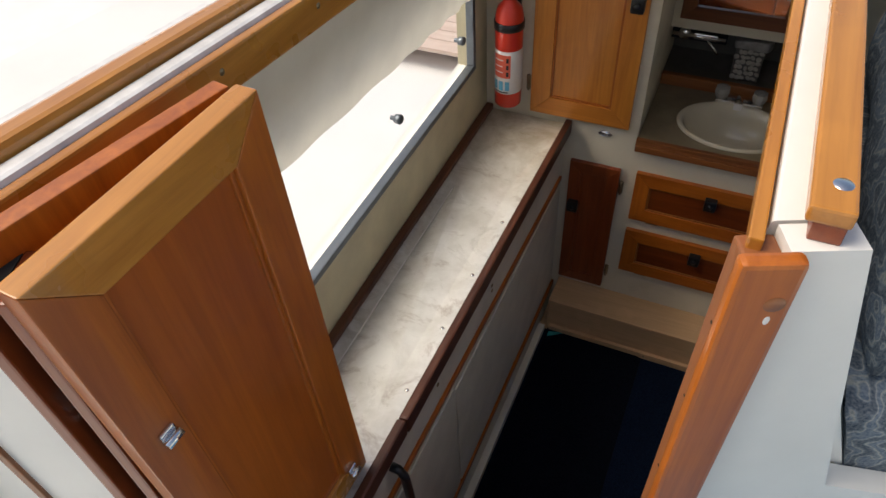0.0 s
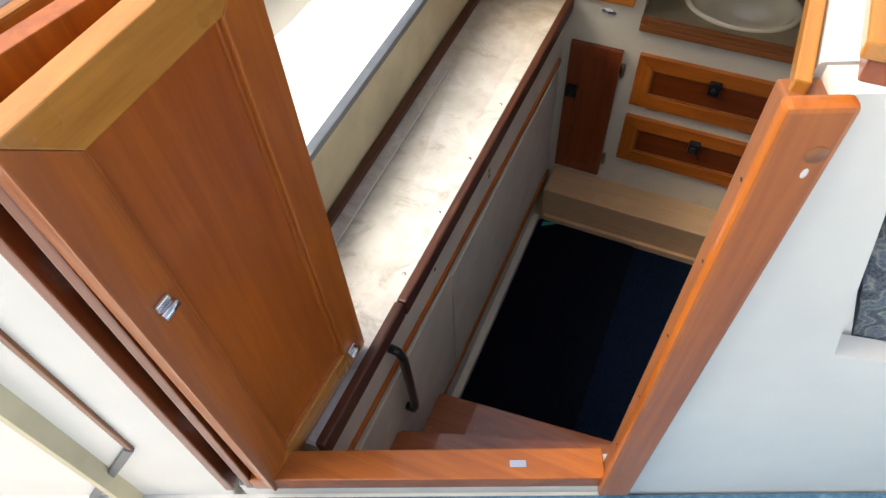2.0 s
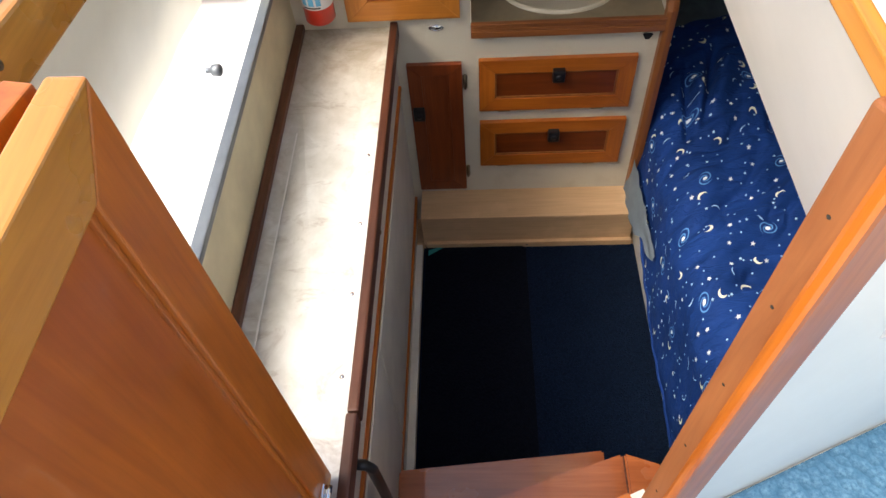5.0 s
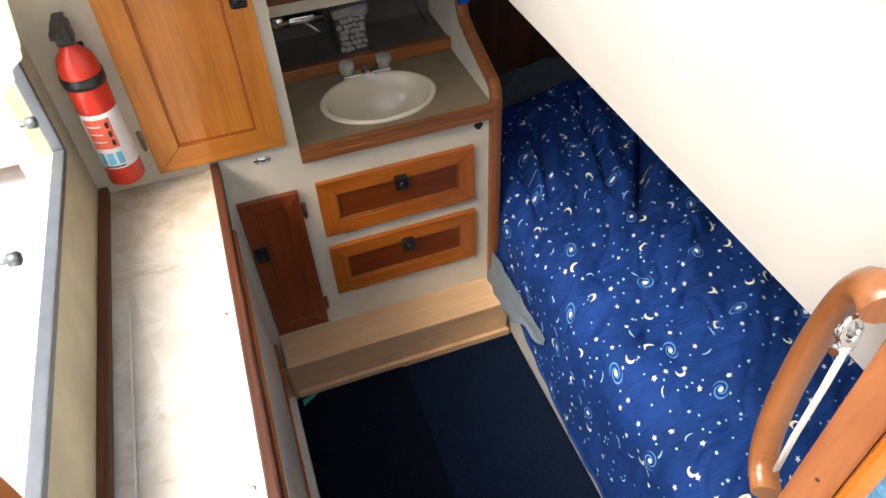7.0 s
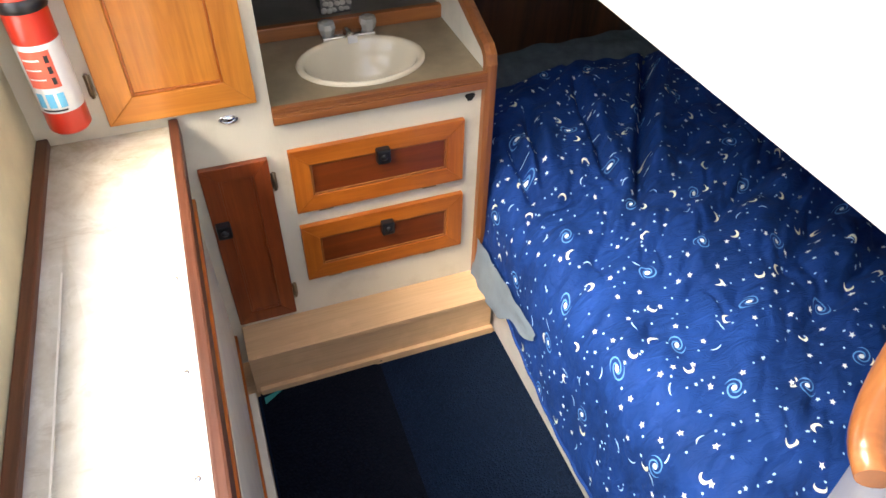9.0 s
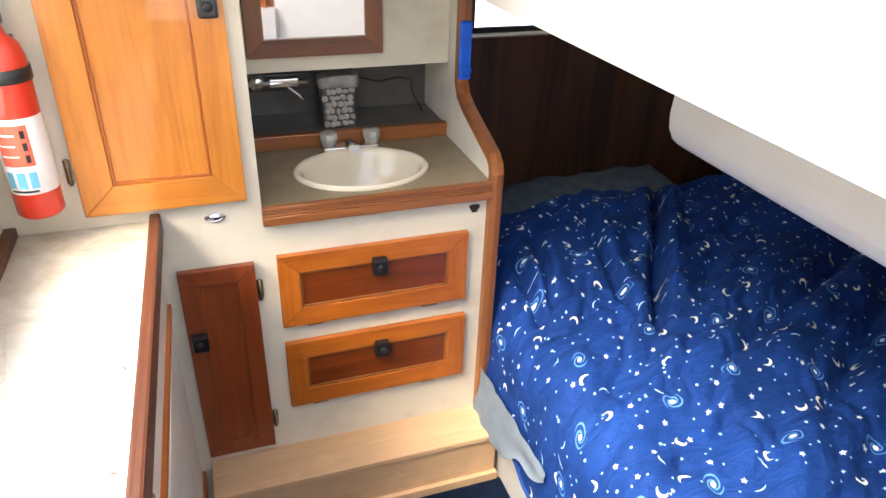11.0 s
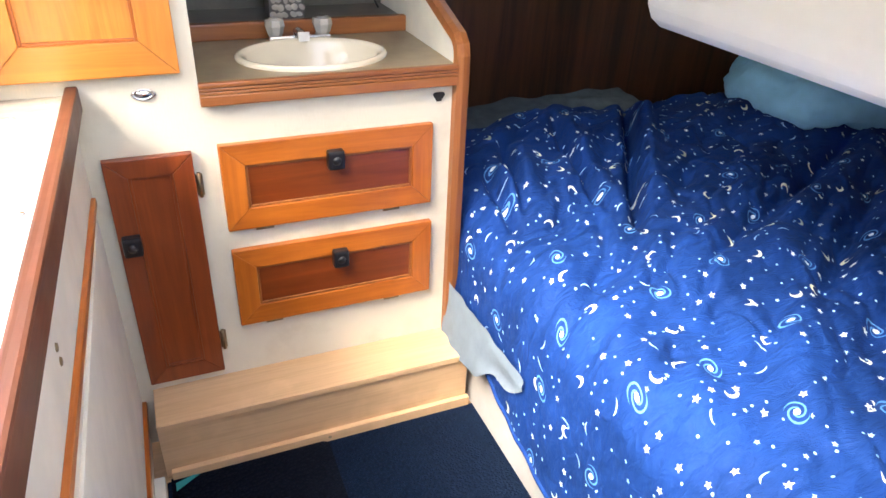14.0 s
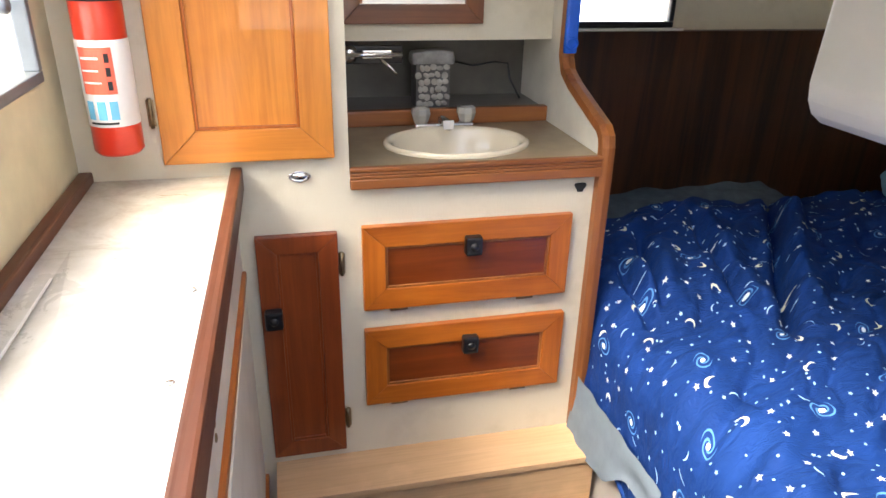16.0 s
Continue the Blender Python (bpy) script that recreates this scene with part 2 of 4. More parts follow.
HONEY_Z = wood("honey_teak_upright", (0.46, 0.140, 0.015), (0.66, 0.245, 0.034), "z")
HONEY_X = wood("honey_teak_across", (0.46, 0.140, 0.015), (0.66, 0.245, 0.034), "x")
OAK_TOP = wood("golden_oak", (0.42, 0.155, 0.018), (0.62, 0.27, 0.045), "y", 0.25, 0.6)
PLY = wood("bare_plywood", (0.57, 0.36, 0.19), (0.66, 0.43, 0.24), "x", 0.6, 0.0, 0.3)
HULL_WOOD = make_bulkhead_wood()
VINYL = make_vinyl()
BENCH = make_benchtop()
QUILT = make_quilt()
UPHOLSTERY = make_upholstery()
GEL = plain("white_gelcoat", (0.85, 0.84, 0.78), 0.35, 0, 0.04, 6, 0.04, 0.2)
PAINT = plain("cream_painted_panel", (0.66, 0.63, 0.54), 0.5, 0, 0.10, 9, 0.1)
CREAM_WALL = plain("cream_side_wall", (0.60, 0.54, 0.36), 0.6, 0, 0.14, 7, 0.2)
COUNTER = plain("grey_brown_laminate", (0.24, 0.19, 0.12), 0.35, 0, 0.22, 12, 0.08)
# counter's grey-brown made darker, which puts the recess's shade into the colour
NICHE = plain("shade_toned_niche", (0.12, 0.11, 0.092), 0.3, 0, 0.3, 10, 0.1)
BASIN = plain("almond_porcelain", (0.74, 0.66, 0.50), 0.15, 0, 0.03, 8, 0.0, 0.5)
CHROME = plain("chrome", (0.75, 0.75, 0.75), 0.15, 1.0, 0.03)
BRASS = plain("dull_brass", (0.30, 0.23, 0.13), 0.4, 0.9, 0.2, 60)
BLACK = plain("black_plastic", (0.012, 0.012, 0.013), 0.3, 0, 0.1)
# near-black in place of the shade inside the holes and the hinge gap
DARK = plain("void_shade", (0.02, 0.018, 0.015), 0.9)
GREY_FRAME = plain("grey_aluminium", (0.16, 0.18, 0.20), 0.4, 0.6, 0.1)
TRACK = plain("weathered_track", (0.74, 0.73, 0.70), 0.5, 0.1, 0.15, 30)
RED = plain("extinguisher_red", (0.62, 0.035, 0.015), 0.3, 0, 0.05, 10, 0.02, 0.3)
LABEL = plain("white_label", (0.75, 0.73, 0.70), 0.5)
INK_BLUE = plain("label_blue", (0.12, 0.42, 0.62), 0.5)
INK_RED = plain("label_red", (0.70, 0.12, 0.07), 0.5)
SHEET = plain("grey_blue_sheet", (0.165, 0.21, 0.255), 0.85, 0, 0.12, 14, 0.4)
BLANKET = plain("dark_grey_blanket", (0.085, 0.115, 0.14), 0.9, 0, 0.2, 25, 0.5)
PILLOW = plain("sky_blue_pillowcase", (0.24, 0.50, 0.70), 0.85, 0, 0.1, 14, 0.3)
BASE_WHITE = plain("berth_base_fabric", (0.54, 0.52, 0.48), 0.8, 0, 0.08, 12, 0.3)
CURTAIN = plain("cream_curtain", (0.70, 0.68, 0.60), 0.85, 0, 0.06, 18, 0.3)
cnt = CURTAIN.node_tree
thin = node(cnt, "ShaderNodeBsdfTranslucent", Color=(0.72, 0.69, 0.60, 1))
both = node(cnt, "ShaderNodeMixShader", Fac=0.45)
cnt.links.new(cnt.nodes["Principled BSDF"].outputs[0], both.inputs[1])
cnt.links.new(thin.outputs[0], both.inputs[2])
cnt.links.new(both.outputs[0], cnt.nodes["Material Output"].inputs[0])
CARPET = make_carpet("navy_carpet", (0.0025, 0.0065, 0.018), (0.010, 0.024, 0.056))
MAT_BLACK = make_carpet("black_mat", (0.0025, 0.004, 0.008), (0.006, 0.009, 0.018), 300)
RUG_BLUE = make_carpet("blue_rug", (0.06, 0.16, 0.26), (0.20, 0.38, 0.52), 160)
BLUE_PLASTIC = plain("blue_plastic", (0.01, 0.12, 0.65), 0.25, 0, 0.1)
TEAL = plain("teal_tag", (0.02, 0.25, 0.24), 0.7)
ROPE = plain("white_cord", (0.72, 0.70, 0.66), 0.8, 0, 0.1, 80, 0.5)
CLEAR = plain("clear_acrylic_knob", (0.38, 0.37, 0.34), 0.12, 0, 0.05, 30, 0.05, 0.6)
PEBBLE = plain("pebble_print", (0.36, 0.34, 0.30), 0.6, 0, 0.15, 40)
JAR = plain("dark_tumbler", (0.09, 0.085, 0.08), 0.4, 0, 0.1)
TOWEL = plain("grey_cloth", (0.30, 0.29, 0.27), 0.9, 0, 0.2, 50, 0.6)
DOCK = plain("sunlit_concrete", (0.80, 0.79, 0.77), 0.9, 0, 0.03, 3, 0.3)
DOCK_WOOD = wood("dock_planks", (0.58, 0.43, 0.35), (0.72, 0.60, 0.52), "x", 0.7, 0)

mirror_mat, mnt, mb = mat("mirror_glass", 0.03, 1.0)
mb.inputs["Base Color"].default_value = (0.86, 0.87, 0.87, 1)
GLASS, gnt, gb = mat("window_glass", 0.02)
gb.inputs["Transmission Weight"].default_value, gb.inputs["IOR"].default_value = 1.0, 1.05
gb.inputs["Base Color"].default_value = (0.97, 0.98, 0.98, 1)


# ---------------------------------------------------------------- mesh helpers
def add_box(bm, lo, hi, m=None, bevel=0.0):
    """A box from corner lo to corner hi, bevelled, moved by m."""
    r = bmesh.ops.create_cube(bm, size=1.0)
    vs = r["verts"]
    for v in vs:
        v.co = Vector([(a + b) / 2 + c * (b - a) for a, b, c in zip(lo, hi, v.co)])
    if bevel:
        edges = list({e for v in vs for e in v.link_edges})
        g = bmesh.ops.bevel(bm, geom=edges, offset=bevel, segments=2, affect="EDGES", profile=0.6)
        vs = list({v for v in vs if v.is_valid} | set(g["verts"]))
    if m is not None:
        bmesh.ops.transform(bm, matrix=m, verts=vs)
    return vs


def box(lo, hi, m=None, bevel=0.0):
    bm = bmesh.new()
    add_box(bm, lo, hi, m, bevel)
    return bm


def prism(points, depth, m=None, bevel=0.0):
    """Polygon of (x, z) points, pushed along y from 0 to depth."""
    bm = bmesh.new()
    a = [bm.verts.new((x, 0, z)) for x, z in points]
    c = [bm.verts.new((x, depth, z)) for x, z in points]
    bm.faces.new(a)
    bm.faces.new(c[::-1])
    n = len(points)
    for i in range(n):
        bm.faces.new((a[i], c[i], c[(i + 1) % n], a[(i + 1) % n]))
    bmesh.ops.recalc_face_normals(bm, faces=bm.faces)
    if bevel:
        bmesh.ops.bevel(bm, geom=list(bm.edges), offset=bevel, segments=2, affect="EDGES", profile=0.6)
    if m is not None:
        bmesh.ops.transform(bm, matrix=m, verts=bm.verts)
    return bm


def lathe(profile, m=None, n=32, sx=1.0, sy=1.0):
    """A solid of turning from (radius, z) pairs."""
    bm = bmesh.new()
    rings = []
    for r, z in profile:
        if r < 1e-5:
            rings.append([bm.verts.new((0, 0, z))])
        else:
            rings.append([bm.verts.new((sx * r * math.cos(2 * math.pi * i / n), sy * r * math.sin(2 * math.pi * i / n), z)) for i in range(n)])
    for p, q in zip(rings, rings[1:]):
        for i in range(n):
            j = (i + 1) % n
            if len(p) == 1 and len(q) > 1:
                bm.faces.new((p[0], q[j], q[i]))
            elif len(q) == 1 and len(p) > 1:
                bm.faces.new((p[i], p[j], q[0]))
            elif len(p) > 1:
                bm.faces.new((p[i], p[j], q[j], q[i]))
    bmesh.ops.recalc_face_normals(bm, faces=bm.faces)
    if m is not None:
        bmesh.ops.transform(bm, matrix=m, verts=bm.verts)
    for f in bm.faces:
        f.smooth = True
    return bm


def tube(points, r, n=10, flat=1.0):
    """A round bar along points."""
    bm = bmesh.new()
    pts = [Vector(p) for p in points]
    rings = []
    ref = None
    for i, p in enumerate(pts):
        d = (pts[min(i + 1, len(pts) - 1)] - pts[max(i - 1, 0)]).normalized()
        if ref is None:
            ref = d.orthogonal().normalized()
        ref = (ref - d * ref.dot(d)).normalized()
        s = d.cross(ref)
        rings.append([bm.verts.new(p + ref * r * math.cos(2 * math.pi * k / n) + s * r * flat * math.sin(2 * math.pi * k / n)) for k in range(n)])
    for a, c in zip(rings, rings[1:]):
        for k in range(n):
            bm.faces.new((a[k], a[(k + 1) % n], c[(k + 1) % n], c[k]))
    bm.faces.new(rings[0][::-1])
    bm.faces.new(rings[-1])
    bmesh.ops.recalc_face_normals(bm, faces=bm.faces)
    for f in bm.faces:
        f.smooth = len(f.verts) == 4
    return bm


def grid_mesh(nx, ny, place, thick=0.0):
    """A sheet of nx by ny cells; place(u, v) gives each corner. It carries its own flat coordinates in metres."""
    bm = bmesh.new()
    uvl = bm.loops.layers.uv.new("UVMap")
    flat = {}
    vs = []
    for i in range(nx + 1):
        row = []
        for j in range(ny + 1):
            p, q = place(i / nx, j / ny)
            v = bm.verts.new(p)
            flat[v] = q
            row.append(v)
        vs.append(row)
    for i in range(nx):
        for j in range(ny):
            f = bm.faces.new((vs[i][j], vs[i + 1][j], vs[i + 1][j + 1], vs[i][j + 1]))
            f.smooth = True
            for lp in f.loops:
                lp[uvl].uv = flat[lp.vert]
    return bm


def to_object(name, bm, material, base=(0, 0, 0)):
    if base != (0, 0, 0):
        bmesh.ops.translate(bm, vec=[-c for c in base], verts=bm.verts)
    me = bpy.data.meshes.new(name)
    bm.to_mesh(me)
    bm.free()
    me.materials.append(material)
    return new(name, me)


def thing(name, base, label, category, group="", kind=""):
    ob = new(name)
    ob.empty_display_size = 0.05
    ob.location = base
    return tagged(ob, label, category, group, kind)


def part(name, bm, material, parent, label=""):
    """Links a bmesh, made in world places, as one part under a thing or a part."""
    top = parent
    while top.parent:
        top = top.parent
    ob = to_object(name, bm, material, tuple(top.location))
    ob.parent = parent
    return tagged(ob, label)


def solo(name, bm, material, label, category, group="", kind="", base=(0, 0, 0)):
    ob = to_object(name, bm, material, base)
    ob.location = base
    return tagged(ob, label, category, group, kind)


def structure(name, bm, material, label):
    return solo(name, bm, material, label, name.split("_")[0], "", "structure")


def panel_parts(parent, m, w, h, t, stile, upright, across, panel, bead=None):
    """Mitred frame round a sunk panel: x to the right, z up, the front towards -y. Made of four rails and a panel."""
    s = stile
    quads = (("stile", [(0, 0), (s, s), (s, h - s), (0, h)], upright), ("stile", [(w, 0), (w, h), (w - s, h - s), (w - s, s)], upright),
             ("rail", [(0, 0), (w, 0), (w - s, s), (s, s)], across), ("rail", [(0, h), (s, h - s), (w - s, h - s), (w, h)], across))
    for name, q, material in quads:
        part(name, prism(q, t, m, 0.0022), material, parent)
    part("panel", box((s - 0.008, t * 0.45, s - 0.008), (w - s + 0.008, t * 0.9, h - s + 0.008), m), panel, parent, "darker sunk wooden panel")
    # thin bead round the panel
    b = 0.006
    bm = bmesh.new()
    add_box(bm, (s, t * 0.22, s), (s + b, t * 0.6, h - s), m, 0.0015)
    add_box(bm, (w - s - b, t * 0.22, s), (w - s, t * 0.6, h - s), m, 0.0015)
    add_box(bm, (s + b, t * 0.22, s), (w - s - b, t * 0.6, s + b), m, 0.0015)
    add_box(bm, (s + b, t * 0.22, h - s - b), (w - s - b, t * 0.6, h - s), m, 0.0015)
    part("bead", bm, bead or TRIM_Z, parent)


def latch_knob(parent, x, y, z):
    """Square black push latch, rounded, with a small button."""
    k = part("latch", box((x - 0.019, y - 0.026, z - 0.022), (x + 0.019, y, z + 0.022), None, 0.006), BLACK, parent, "square black push latch")
    part("button", lathe([(0, 0.004), (0.009, 0.003), (0.010, 0)], pose(x, y - 0.026, z, 90, 0, 0), 16), BLACK, k)


def hinge(parent, x, y, z, h=0.05):
    g = part("hinge", box((x - 0.007, y - 0.004, z - h / 2), (x + 0.007, y, z + h / 2), None, 0.0015), BRASS, parent, "small tarnished brass hinge")
    part("pin", tube([(x, y - 0.005, z - h / 2 - 0.003), (x, y - 0.005, z + h / 2 + 0.003)], 0.004, 8), BRASS, g)


# ---------------------------------------------------------------- large structure
BACK, COUNTER_Z = 0.355, 0.905

structure("ground", box((-300, -300, -0.75), (300, 300, -0.7)), DOCK, "pale sunlit concrete quay round the boat")
structure("floor", box((-0.62, -1.75, -0.06), (2.55, 0.95, -0.012)), PLY, "plywood cabin sole under the carpet")

# sink-side joinery wall, cut round the recess above the counter
bm = bmesh.new()
add_box(bm, (-0.57, 0.018, 0.0), (-0.02, 0.06, 1.80))
add_box(bm, (-0.02, 0.018, 0.0), (0.537, 0.06, 0.864))
structure("wall_north", bm, VINYL, "cream woven vinyl joinery front around the washbasin")
bm = bmesh.new()
add_box(bm, (-0.035, 0.06, 0.80), (-0.02, 0.56, 1.80))
structure("wall_recess_side", bm, VINYL, "cream vinyl side of the basin recess")
structure("wall_recess_panel", box((-0.02, BACK, 1.112), (0.535, BACK + 0.02, 1.80)), VINYL, "cream vinyl panel above the basin niche")
structure("wall_niche_back", box((-0.02, 0.56, 0.85), (0.535, 0.58, 1.13)), NICHE, "grey-brown back of the niche, recess shade in its colour")
structure("shelf_niche", box((-0.02, BACK + 0.012, 0.92), (0.535, 0.56, 0.935)), NICHE, "grey-brown shelf of the niche, toned down for the shade")
structure("ceiling_niche", box((-0.02, BACK + 0.02, 1.115), (0.535, 0.56, 1.13)), VINYL, "underside over the niche")

# side wall with the long window
bm = bmesh.new()
add_box(bm, (-0.58, -1.75, 0.0), (-0.53, 0.06, 1.115))
add_box(bm, (-0.58, -0.10, 1.115), (-0.53, 0.06, 1.80))
add_box(bm, (-0.58, -1.75, 1.62), (-0.53, -0.10, 1.685))
add_box(bm, (-0.58, -1.75, 1.115), (-0.53, -1.35, 1.62))
structure("wall_west", bm, CREAM_WALL, "cream painted cabin side with a long window")

# roof: port strip, forward part
bm = bmesh.new()
# forward slab stays out of view; its edge limits the light on the drawers
add_box(bm, (-0.68, -0.42, 1.76), (2.55, 1.0, 1.82))
structure("ceiling", bm, GEL, "unseen white moulded cabin top round the hatch, limiting light forward")

# hull side beyond the berth
bm = bmesh.new()
add_box(bm, (0.56, 0.72, 0.0), (2.55, 0.76, 1.085))
structure("wall_hull_lining", bm, HULL_WOOD, "dark stained wood lining behind the berth")
bm = bmesh.new()
add_box(bm, (0.45, 0.76, 1.085), (0.76, 0.80, 1.80))
add_box(bm, (1.10, 0.76, 1.085), (2.55, 0.80, 1.80))
add_box(bm, (0.76, 0.76, 1.40), (1.10, 0.80, 1.80))
add_box(bm, (0.76, 0.76, 1.0), (1.10, 0.80, 1.10))
structure("wall_hull_upper", bm, VINYL, "cream wall above the dark lining, with a small port")
structure("trim_ledge", box((0.565, 0.735, 1.085), (1.14, 0.757, 1.092), None, 0.001), GEL, "narrow white ledge under the small port")
# closing walls out of view, white so that they bounce light onto the berth
structure("wall_east", box((2.50, -1.5, 0.0), (2.55, 0.80, 1.80)), GEL, "unseen white end wall, bouncing light onto the berth")
structure("wall_aft", box((0.86, -1.36, 0.0), (2.55, -1.31, 1.36)), GEL, "unseen face under the cockpit seat, white to bounce light")

# partition beside the basin, with its swept edge
PROFILE = [(0.0, 0.0), (0.0, 0.925), (0.006, 0.945), (0.022, 0.96), (0.20, 1.02), (0.25, 1.045), (0.27, 1.08), (0.272, 1.80)]
side = [(0.74, 0.0)] + PROFILE + [(0.74, 1.80)]
turn = Matrix(((0, 1, 0, 0), (1, 0, 0, 0), (0, 0, 1, 0), (0, 0, 0, 1)))
bm = prism([(a, z) for a, z in side], 0.022, Matrix.Translation((0.537, 0.012, 0)) @ turn)
bmesh.ops.recalc_face_normals(bm, faces=bm.faces)
structure("wall_partition", bm, PAINT, "cream partition between basin and berth")
bm = bmesh.new()
rows = []
for k, (a, z) in enumerate(PROFILE):
    nxt, prv = PROFILE[min(k + 1, len(PROFILE) - 1)], PROFILE[max(k - 1, 0)]
    d = Vector((nxt[0] - prv[0], nxt[1] - prv[1])).normalized()
    nrm = Vector((-d.y, d.x))
    o, i = Vector((a, z)) + nrm * 0.012, Vector((a, z)) - nrm * 0.006
    rows.append([bm.verts.new((x, 0.012 + q.x, q.y)) for q, x in ((i, 0.531), (o, 0.533), (o + nrm * 0.003, 0.548), (o, 0.564), (i, 0.566))])
for p, q in zip(rows, rows[1:]):
    for k in range(5):
        bm.faces.new((p[k], p[(k + 1) % 5], q[(k + 1) % 5], q[k]))
bmesh.ops.recalc_face_normals(bm, faces=bm.faces)
structure("trim_partition", bm, TRIM_Z, "rounded reddish wood edging of the partition")

# plywood plinth step below the joinery
plinth = thing("plinth_step", (0.16, -0.05, 0), "bare plywood plinth step below the drawers", "step")
part("tread", box((-0.222, -0.118, 0.150), (0.555, 0.020, 0.168), None, 0.002), PLY, plinth)
part("riser", box((-0.222, -0.112, 0.0), (0.555, -0.096, 0.150)), PLY, plinth)
part("strip", box((-0.21, -0.128, -0.01), (0.56, -0.113, 0.026), None, 0.002), PLY, plinth)
part("screw", lathe([(0, 0.002), (0.004, 0.0015), (0.0045, 0)], pose(0.17, -0.128, 0.012, 90, 0, 0), 10), BRASS, plinth)

# ---------------------------------------------------------------- bulkhead and companionway
JB = Vector((0.2425, -1.360, 0))
AX = math.degrees(math.atan2(0.24, 0.565))
BH = pose(JB.x, JB.y, 0, 0, 0, AX)          # x runs along the bulkhead to starboard, y forward


def bh(lo, hi, bevel=0.0):
    return box(lo, hi, BH, bevel)


structure("wall_bulkhead_lower", bh((-0.66, -0.03, 0.0), (0.02, 0.02, 0.955)), GEL, "white lower bulkhead under the companionway sill")
bm = box((0.015, -0.037, 0.0), (0.72, -0.006, 1.355), BH)
for quad in ([(0.015, 1.355), (0.36, 1.355), (0.36, 1.385), (0.176, 1.446), (0.015, 1.446)], [(0.015, 1.446), (0.176, 1.446), (0.076, 1.845), (0.015, 1.845)]):
    b2 = prism(quad, 0.031, BH @ pose(0, -0.037, 0))
    me = bpy.data.meshes.new("piece")
    b2.to_mesh(me)
    bm.from_mesh(me)
    bpy.data.meshes.remove(me)
structure("wall_bulkhead_right", bm, GEL, "white moulded bulkhead beside the companionway")
bm = bmesh.new()
add_box(bm, (-1.9, -0.03, 0.0), (-0.6825, 0.03, 1.86), BH, 0.006)
structure("wall_bulkhead_left", bm, GEL, "white moulded bulkhead and cockpit side")

structure("trim_cockpit", bh((-0.782, -0.036, 1.15), (-0.772, -0.028, 1.66), 0.002), TRIM_Z, "thin brown edge strip on the white bulkhead")
structure("trim_cockpit_bar", box((-0.782, -0.038, 0.0), (-0.766, -0.028, 0.42), BH @ pose(0, 0, 1.15) @ pose(-0.776, 0, 0) @ pose(0, 0, 0, 0, 214, 0) @ pose(0.776, 0, 0), 0.003), GREY_FRAME, "thin grey bar on the white bulkhead")

entry = thing("companionway_frame", tuple(BH @ Vector((-0.3, 0, 0.955))), "varnished teak frame of the companionway", "door frame", "", "structure")
part("casing", bh((-0.028, -0.054, 0.955), (0.024, -0.038, 1.848), 0.005), TEAK_Z, entry, "worn teak casing with rounded corners")
part("jamb", bh((-0.018, -0.0375, 0.955), (0.0145, -0.006, 1.835), 0.003), JAMB_Z, entry, "darker reddish-brown inner jamb")
part("jamb", bh((-0.682, -0.040, 0.955), (-0.667, 0.03, 1.80), 0.003), RED_Z, entry)
# near-black filler draws the unlit gap between the two boards
part("recess", bh((-0.6665, -0.006, 0.955), (-0.6455, 0.03, 1.80)), DARK, entry, "near-black block painting in the hinge gap's shade")
part("jamb", bh((-0.645, -0.036, 0.955), (-0.630, 0.03, 1.80), 0.003), RED_Z, entry)
for z in (1.20, 1.60):
    leafh = part("hinge", bh((-0.661, -0.010, z - 0.03), (-0.651, -0.0065, z + 0.03), 0.001), CHROME, entry, "small metal hinge in the recess")
    for dz in (-0.02, 0.0, 0.02):
        part("knuckle", tube([BH @ Vector((-0.656, -0.012, z + dz - 0.007)), BH @ Vector((-0.656, -0.012, z + dz + 0.007))], 0.004, 8), CHROME, leafh)
part("sill", bh((-0.6295, -0.0375, 0.955), (-0.0185, 0.016, 1.0), 0.003), TEAK_X, entry)
part("strike_plate", bh((-0.180, -0.018, 1.0), (-0.152, -0.006, 1.0025)), CHROME, entry, "small bright metal strike plate")
part("plug", lathe([(0, 0.001), (0.008, 0.0008), (0.009, 0)], BH @ pose(0.009, -0.0542, 1.802, 90, 0, 0), 14), TRIM_Z, entry, "dark wooden plug")
part("chip", lathe([(0, 0.0008), (0.003, 0.0006), (0.004, 0)], BH @ pose(0.008, -0.0542, 1.782, 90, 0, 0), 10, 0.7, 1.4), LABEL, entry, "pale chipped spot")
for z in (1.12, 1.30, 1.47, 1.62, 1.74):
    part("screw_hole", lathe([(0, 0.0006), (0.0018, 0.0005), (0.0022, 0)], BH @ pose(-0.0182, -0.022, z, 0, -90, 0), 8), DARK, entry)

# folding door, open, both leaves laid back to port
door = thing("door_1", (-0.30, -1.62, 0.962), "open two-leaf folding varnished teak companionway door", "door", "", "structure")
LEAF = pose(-0.283, -1.632, 0.962, 0, 0, 90) @ pose(0, 0, 0, 0, -1.0, -2.5)
front_leaf = part("leaf", box((0.004, 0.012, 0.004), (0.316, 0.022, 0.866), LEAF), PANEL_Z, door, "inner teak leaf with a mitred frame")
panel_parts(front_leaf, LEAF, 0.32, 0.87, 0.030, 0.062, TEAK_Z, OAK_TOP, PANEL_Z, TEAK_Z)
m2 = pose(-0.372, -1.640, 0.962, 0, 0, 90) @ pose(0, 0, 0, 0, 0, -11)
back_leaf = part("leaf", box((0.0, 0.0, 0.0), (0.32, 0.024, 0.87), m2, 0.002), TEAK_Z, door, "outer teak leaf folded behind")
